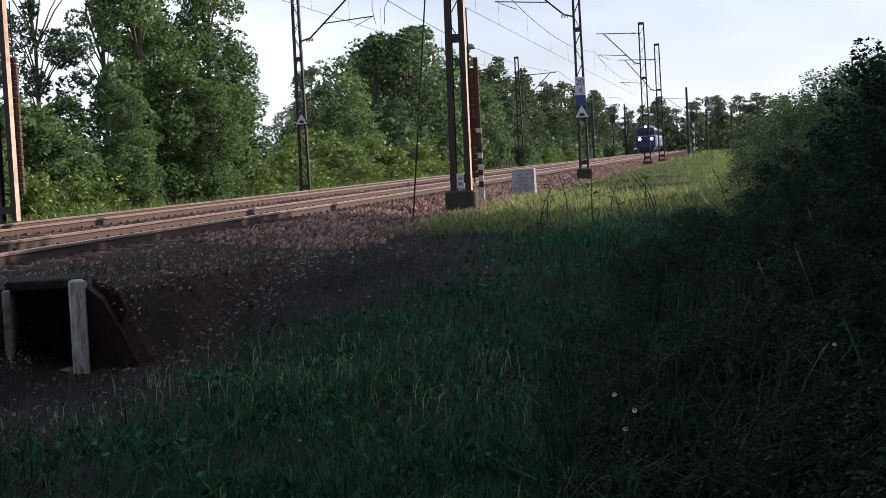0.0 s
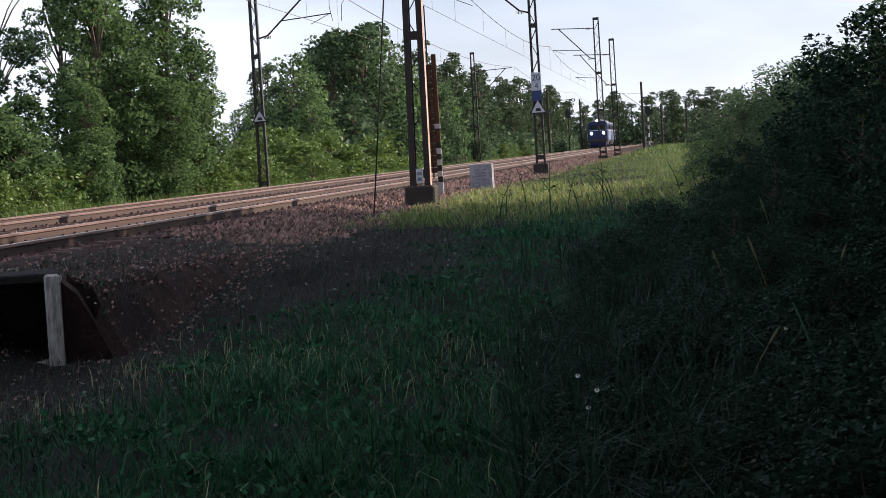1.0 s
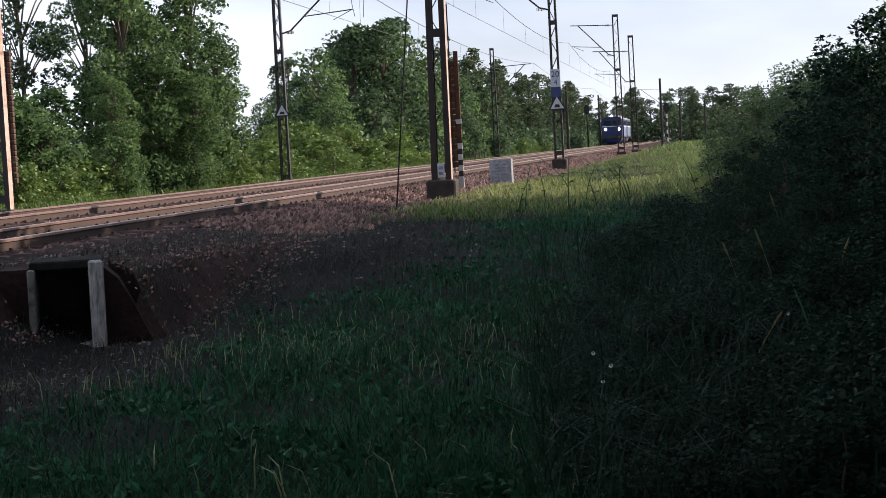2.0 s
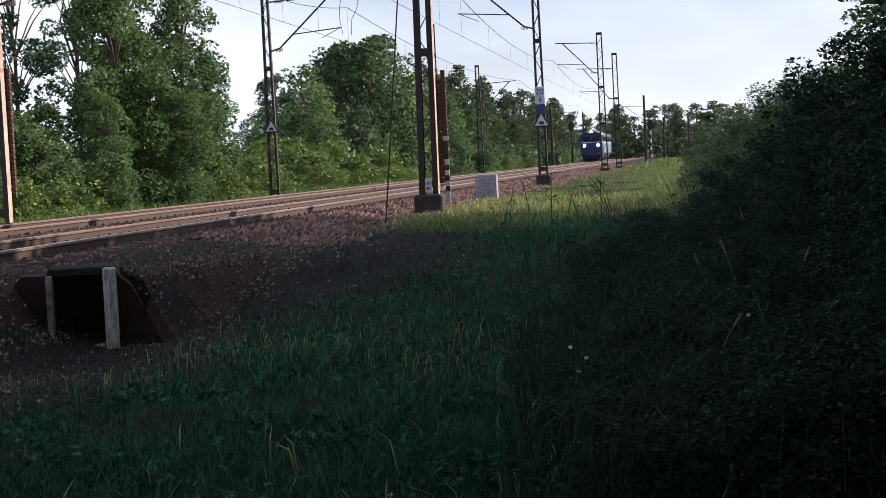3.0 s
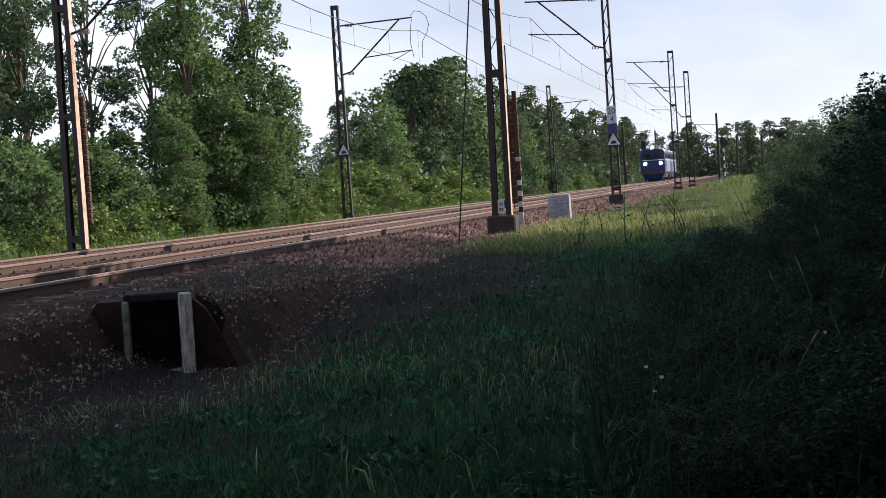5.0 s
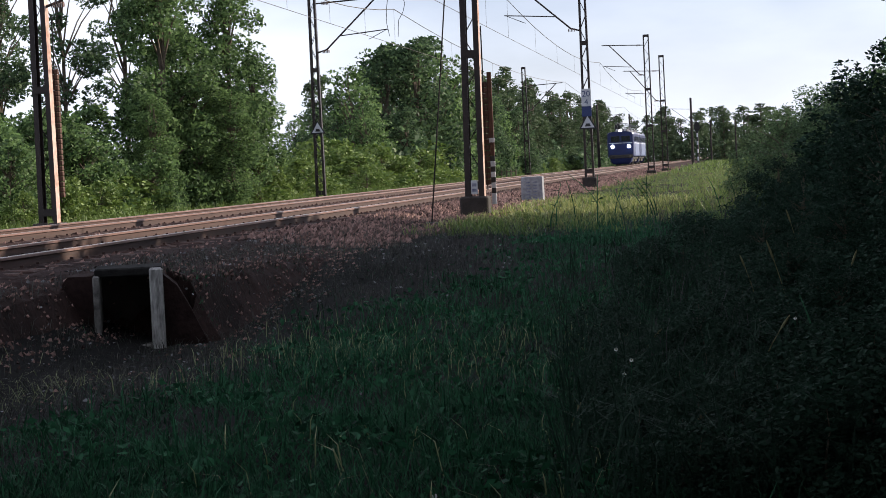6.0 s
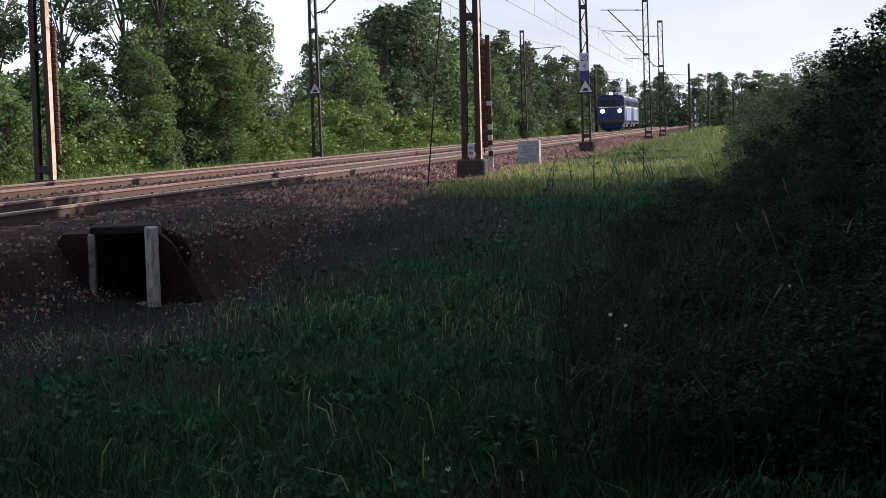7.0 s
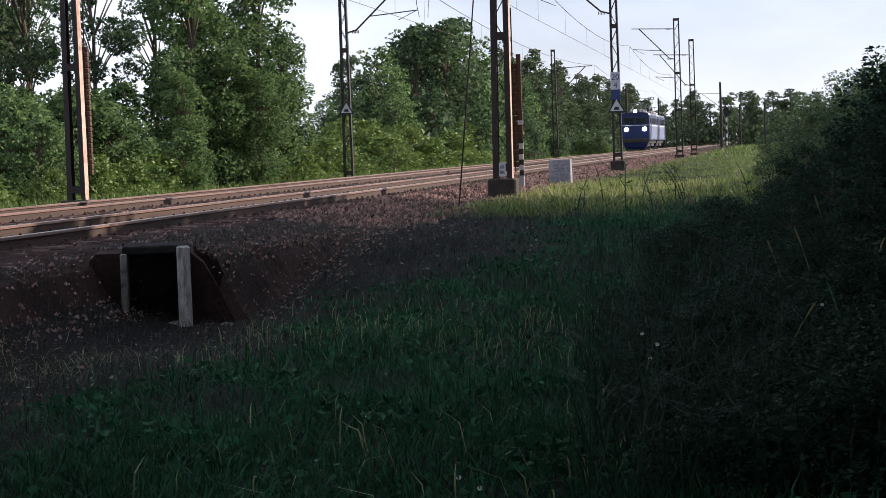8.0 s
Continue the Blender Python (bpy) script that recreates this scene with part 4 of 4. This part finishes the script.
# added out of view: high crowns only, to shade the ballast shoulder
for x, y in ((8.6, 46.8), (9.0, 48.8), (9.3, 50.2)):
    plant("broadleaf_tree", HIGH, "unseen slender tree added so its high crown casts shade", "tree", x, y, 1.0, pg.uniform(0, 6.28), "trees beside the path")


WITHERED = mat("withered_grass", (0.014, 0.016, 0.015), (0.120, 0.118, 0.105), 0.8, 0.8, island=0.9, trans=0.2, spec=0.05)
PLUME = mat("grass_plume", (0.022, 0.024, 0.026), (0.125, 0.118, 0.120), 0.8, 0.8, island=0.6, trans=0.3, spec=0.05)
# sunlight on the verge strip is painted into this bright tone
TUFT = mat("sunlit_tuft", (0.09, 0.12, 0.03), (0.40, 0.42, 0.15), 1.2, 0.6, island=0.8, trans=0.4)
STRAW = mat("pale_green_straw", (0.10, 0.13, 0.05), (0.38, 0.40, 0.22), 0.8, 0.6, island=0.7, trans=0.3)


def blades(name, x, y, height, lean, width, material, label, simple=False):
    """Bent tapering grass blades: two quads each, or one where they are short."""
    n = len(x)
    g = rng
    a = g.uniform(0, 6.28, n)
    d = np.stack([np.cos(a), np.sin(a), np.zeros(n)], 1)
    side = np.stack([-np.sin(a), np.cos(a), np.zeros(n)], 1) * width[:, None] / 2
    root = np.stack([x, y, top_z(x, y) - 0.02], 1)
    up = np.array([0, 0, 1.0])
    mid = root + up * (height * 0.62)[:, None] + d * (height * lean * 0.3)[:, None]
    tip = root + up * (height * (1 - 0.25 * lean))[:, None] + d * (height * lean)[:, None]
    if simple:
        q = np.stack([root - side, root + side, tip + side * 0.2, tip - side * 0.2], 1)
    else:
        q = np.concatenate([np.stack([root - side, root + side, mid + side * 0.8, mid - side * 0.8], 1), np.stack([mid - side * 0.8, mid + side * 0.8, tip + side * 0.12, tip - side * 0.12], 1)])
    whole(name, quads(name, q, material), None, label, "grass", kind="stuff")


def scatter(n, y0, y1, xl, xr, power):
    """Points in the wedge that widens with y."""
    y = y0 + (y1 - y0) * rng.random(n) ** power
    x = rng.uniform(0, 1, n)
    lo, hi = np.maximum(xl, -0.40 * y), np.minimum(xr, 0.15 * y + 0.8)
    return lo + (hi - lo) * x, y


def lushness(x, y):
    """1 where the grass grows thick and tall, 0 on the dry ground along the embankment."""
    edge = -4.6 + 1.7 * smooth(21, 29, y) + 0.45 * np.sin(y * 0.8) + 0.25 * np.sin(y * 2.1 + x)
    return smooth(-0.7, 0.7, x - edge)


def make_grass():
    x, y = scatter(160000, 6.5, 42, -6.7, 5.0, 1.9)
    lush = lushness(x, y)
    keep = rng.random(len(x)) < 0.40 + 0.60 * lush
    x, y, lush = x[keep], y[keep], lush[keep]
    n = len(x)
    patch = 0.8 + 0.3 * np.sin(x * 1.3 + 0.7) * np.sin(y * 0.8) + 0.3 * np.sin(x * 3.3 + y) * np.sin(y * 2.1 + 1)
    tall = rng.uniform(0.06, 0.22, n) * patch * (0.3 + 0.8 * lush) * (1 + 0.6 * smooth(0.0, 2.0, x))
    blades("grass", x, y, tall, rng.uniform(0.3, 1.4, n), rng.uniform(0.008, 0.018, n), GRASS, "uneven dark green grass in the hollow", True)
    x, y = scatter(26000, 6.5, 36, -5.2, 5.0, 1.3)
    keep = rng.random(len(x)) < lushness(x, y) * (0.5 + 0.5 * np.sin(x * 2.3 + 1) * np.sin(y * 1.4))
    x, y = x[keep], y[keep]
    n = len(x)
    blades("tall_grass", x, y, rng.uniform(0.14, 0.34, n), rng.uniform(0.2, 1.0, n), rng.uniform(0.006, 0.012, n), GRASS, "tufts of taller green grass in the hollow")
    x, y = scatter(62000, 7, 42, -7.1, 3.0, 1.1)
    keep = rng.random(len(x)) < 1.0 - 0.95 * lushness(x, y)
    x, y = x[keep], y[keep]
    n = len(x)
    blades("dry_grass", x, y, rng.uniform(0.05, 0.20, n), rng.uniform(0.3, 1.6, n), rng.uniform(0.004, 0.009, n), WITHERED, "scattered withered grey-brown grass stems")
    n = 120
    x, y = rng.uniform(-3.4, 0.4, n), rng.uniform(8.8, 13.5, n)
    blades("long_grass", x, y, rng.uniform(0.16, 0.34, n), rng.uniform(0.3, 1.2, n), rng.uniform(0.007, 0.013, n), STRAW, "long pale grass blades beside the path")
    n = 650
    x, y = rng.uniform(-5.2, -1.0, n), rng.normal(19.0, 1.6, n)
    blades("seeding_grass", x, y, rng.uniform(0.10, 0.26, n), rng.uniform(0.2, 0.9, n), rng.uniform(0.004, 0.009, n), STRAW, "pale seeding grass along the edge of the lush turf")
    x, y = rng.uniform(-5.4, 4.0, 36000), 33 + 120 * rng.random(36000) ** 1.6
    n = len(x)
    clump = np.clip(0.65 + 0.9 * np.sin(x * 2.2 + 0.5 * y) * np.sin(y * 0.9 + x), 0.2, 1.3)
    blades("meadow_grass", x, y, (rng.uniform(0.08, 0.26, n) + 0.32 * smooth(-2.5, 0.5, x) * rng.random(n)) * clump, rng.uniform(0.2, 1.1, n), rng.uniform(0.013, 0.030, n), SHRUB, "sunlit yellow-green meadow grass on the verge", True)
    x, y = rng.uniform(-5.2, 5.0, 4200), 33 + 120 * rng.random(4200) ** 1.4
    n = len(x)
    blades("meadow_straw", x, y, rng.uniform(0.1, 0.32, n) + 0.3 * smooth(-2.0, 1.0, x), rng.uniform(0.1, 0.9, n), rng.uniform(0.006, 0.014, n), HAY, "sunlit dry grass stems in the meadow")
    n = 5200
    x, y = rng.uniform(-5.6, -1.2, n), 36.5 + 22 * rng.random(n) ** 1.4
    keep = np.sin(x * 3.1 + 1.3 * y) * np.sin(y * 1.7 - x) + 0.9 * rng.random(n) > 0.25
    x, y = x[keep], y[keep]
    n = len(x)
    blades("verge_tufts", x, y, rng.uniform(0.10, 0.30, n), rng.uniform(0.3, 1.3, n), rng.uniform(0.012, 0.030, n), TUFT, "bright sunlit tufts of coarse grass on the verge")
    n = 2400
    x, y = rng.uniform(-1.9, 2.2, n), 15 + 22 * rng.random(n)
    keep = (x > (-0.03 - 0.06 * rng.random(n)) * y) & (rng.random(n) < 0.35 + 0.65 * np.sin(x * 2.9 + y) ** 2)
    x, y = x[keep], y[keep]
    n = len(x)
    blades("plume_grass", x, y, rng.uniform(0.25, 0.75, n), rng.uniform(0.3, 1.2, n), rng.uniform(0.003, 0.008, n), PLUME, "tall greyish seeding grass in the shade")
    n = 5000
    y = 9.5 + 17 * rng.random(n) ** 1.2
    x = (0.10 - 0.19 * rng.random(n) ** 1.6) * y
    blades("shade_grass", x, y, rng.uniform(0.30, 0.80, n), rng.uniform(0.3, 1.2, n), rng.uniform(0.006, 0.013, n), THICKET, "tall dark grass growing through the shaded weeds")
    n = 200
    x, y = rng.normal(-6.05, 0.3, n), rng.normal(16.2, 0.7, n)
    blades("straw_tuft", x, y, rng.uniform(0.10, 0.22, n), rng.uniform(1.2, 2.4, n), rng.uniform(0.003, 0.007, n), STRAW, "lodged pale straw at the foot of the bank")
    n = 9000
    y = 140 + 260 * rng.random(n)
    x = -4.6 + (6 + 0.1 * y) * rng.random(n)
    blades("far_meadow_grass", x, y, rng.uniform(0.15, 0.55, n), rng.uniform(0.1, 0.8, n), rng.uniform(0.05, 0.12, n), SHRUB, "distant meadow grass beside the line", True)
    x, y = rng.uniform(-24, -16.0, 18000), 40 + 160 * rng.random(18000) ** 1.3
    n = len(x)
    blades("far_verge_grass", x, y, rng.uniform(0.2, 0.6, n), rng.uniform(0.1, 0.8, n), rng.uniform(0.02, 0.045, n), SHRUB, "tall green grass on the far verge", True)


make_grass()


def ground_leaves():
    """Low broad leaves of clover, plantain and dandelion between the blades."""
    x, y = scatter(26000, 7.5, 34, -5.0, 4.0, 1.5)
    keep = rng.random(len(x)) < lushness(x, y) * np.clip(0.45 + 0.8 * np.sin(x * 2.7 + 0.4 * y) * np.sin(y * 1.9 + 0.5 * x), 0, 1)
    x, y = x[keep], y[keep]
    pts = np.stack([x, y, ground_z(x, y) + rng.uniform(0.03, 0.13, len(x))], 1)
    whole("ground_leaves", quads("ground_leaves", leaf_quads(pts, 0.034, flat=0.6), GRASS), None, "low broad green leaves between the grass blades", "ground cover", kind="stuff")


ground_leaves()


def leaf_litter():
    """Dead leaves and twigs on the bank and the dry ground."""
    n = 1700
    x, y = -7.2 + 4.7 * rng.random(n) ** 1.6, 14 + 22 * rng.random(n)
    keep = rng.random(n) < 1.05 - lushness(x, y)
    x, y = x[keep], y[keep]
    pts = np.stack([x, y, top_z(x, y) + 0.015], 1)
    whole("leaf_litter", quads("leaf_litter", leaf_quads(pts, 0.026, flat=0.5), LITTER), None, "pale dead leaves scattered on the dark bank", "leaf litter", kind="stuff")


LITTER = mat("dead_leaf", (0.02, 0.02, 0.022), (0.24, 0.24, 0.25), 2.0, 0.7, island=1.2)
leaf_litter()


def weed(x, y, height, seed):
    """A tall coarse stalk with side leaves."""
    g = np.random.default_rng(seed)
    w = thing("weed", "tall dark stalk of a coarse weed", "weed", pose(x, y, float(ground_z(x, y)), 0, 0, g.uniform(0, 360)), "tall weeds at the verge")
    bend = g.uniform(0.2, 0.8) * height
    path = [(bend * (k / 6) ** 2, 0, height * k / 6 - 0.03 * (k == 0)) for k in range(7)]
    part("stalk", Shape().tube(path, [0.014 - 0.0015 * k for k in range(7)], 6), GRASS, w)
    for k in range(5):
        t = 0.3 + 0.7 * g.random()
        p = Vector(path[min(6, int(t * 6))])
        a, ln = g.uniform(0, 6.28), height * g.uniform(0.10, 0.22)
        d = Vector((math.cos(a), math.sin(a), g.uniform(0.2, 0.9))).normalized()
        side = d.cross(Vector((0, 0, 1))).normalized() * ln * 0.13
        s = Shape().add([p, p + d * ln * 0.45 + side, p + d * ln - Vector((0, 0, ln * 0.2)), p + d * ln * 0.45 - side], [(0, 1, 2, 3)])
        part("leaf", s, THICKET, w)


wg = np.random.default_rng(17)
for k in range(14):
    weed(wg.uniform(-3.2, 0.3), wg.uniform(33, 44), wg.uniform(0.55, 1.0), 300 + k)
for k in range(12):
    weed(wg.uniform(0.3, 1.7), wg.uniform(11, 19), wg.uniform(0.45, 0.8), 330 + k)


def dry_stem(x, y, height, lean, turn):
    """A bleached stalk of last year with a thin seed head."""
    d = thing("dry_stem", "bleached dry stalk standing in dark weeds", "weed", pose(x, y, float(ground_z(x, y)), 0, 0, turn), "dry stalks in the weeds")
    path = [(lean * height * (k / 6) ** 1.6, 0, height * k / 6 - 0.03 * (k == 0)) for k in range(7)]
    part("stalk", Shape().tube(path, [0.007 - 0.0007 * k for k in range(7)], 6), HAY, d)
    a, b = Vector(path[5]), Vector(path[6])
    head = Shape().tube([a, a.lerp(b, 0.25), a.lerp(b, 0.6), b, b + (b - a) * 0.2], [0.003, 0.010, 0.012, 0.007, 0.001], 6)
    part("seed_head", head, HAY, d)


for x, y, height, lean, turn in ((0.46, 17.4, 0.95, 0.22, 180), (0.10, 15.5, 0.55, 0.5, 20), (0.30, 11.9, 0.30, 0.9, 200), (-0.45, 11.9, 0.28, 0.8, 10), (0.62, 13.2, 0.45, 0.6, 150), (0.9, 19.5, 0.8, 0.3, 30),
                                 (-0.9, 17.0, 0.4, 0.6, 0), (0.2, 21.0, 0.7, 0.25, 170), (-1.1, 12.6, 0.25, 0.7, 60), (0.75, 24.0, 0.85, 0.2, 190)):
    dry_stem(x, y, height, lean, turn)


def daisy(x, y, height):
    d = thing("daisy", "small white wild flower in the shaded grass", "flower", pose(x, y, float(ground_z(x, y))), "white wild flowers")
    part("stem", Shape().tube([(0, 0, 0), (0.02, 0, height)], 0.003, 5), GRASS, d)
    s = Shape()
    for k in range(9):
        a = 2 * math.pi * k / 9
        c, q = math.cos(a), math.sin(a)
        rim = [(0.0, 0.0), (0.009, 0.0035), (0.015, 0.0), (0.009, -0.0035)]
        flat = [(c * u - q * w, q * u + c * w) for u, w in rim]
        s.add([(0.02 + a1, -0.004 + b1 * 0.5, height + b1 * 0.85) for a1, b1 in flat], [(0, 1, 2, 3)])
    part("petal_ring", s, PETAL, d, "ring of white petals")
    part("flower_centre", Shape().tube([(0.02, 0, height), (0.02, -0.010, height + 0.006)], 0.005, 8), HAY, d, "yellow flower centre")


for x, y, height in ((-0.72, 13.0, 0.46), (-0.84, 13.4, 0.50), (-0.77, 13.0, 0.37), (0.62, 11.4, 0.34), (0.70, 12.0, 0.30), (-1.6, 10.2, 0.12), (-1.45, 9.9, 0.10), (0.4, 16.0, 0.5)):
    daisy(x, y, height)

make_track(TRACK_X[0], "nearer railway track with rusty rails on sleepers")
make_track(TRACK_X[1], "farther railway track with rusty rails on sleepers")


# ---- what moves ----
def motions():
    x = TRACK_X[1]
    rows = [(0.0, 326.0), (2.8, 286.8), (4.2, 264.0), (5.5, 247.2), (7.0, 226.0), (8.0, 213.6)]
    walk(LOCO, [(t, pose(x, y, 0)) for t, y in rows])
    walk(TRAILER, [(t, pose(x, y + 16.9, 0)) for t, y in rows])


motions()
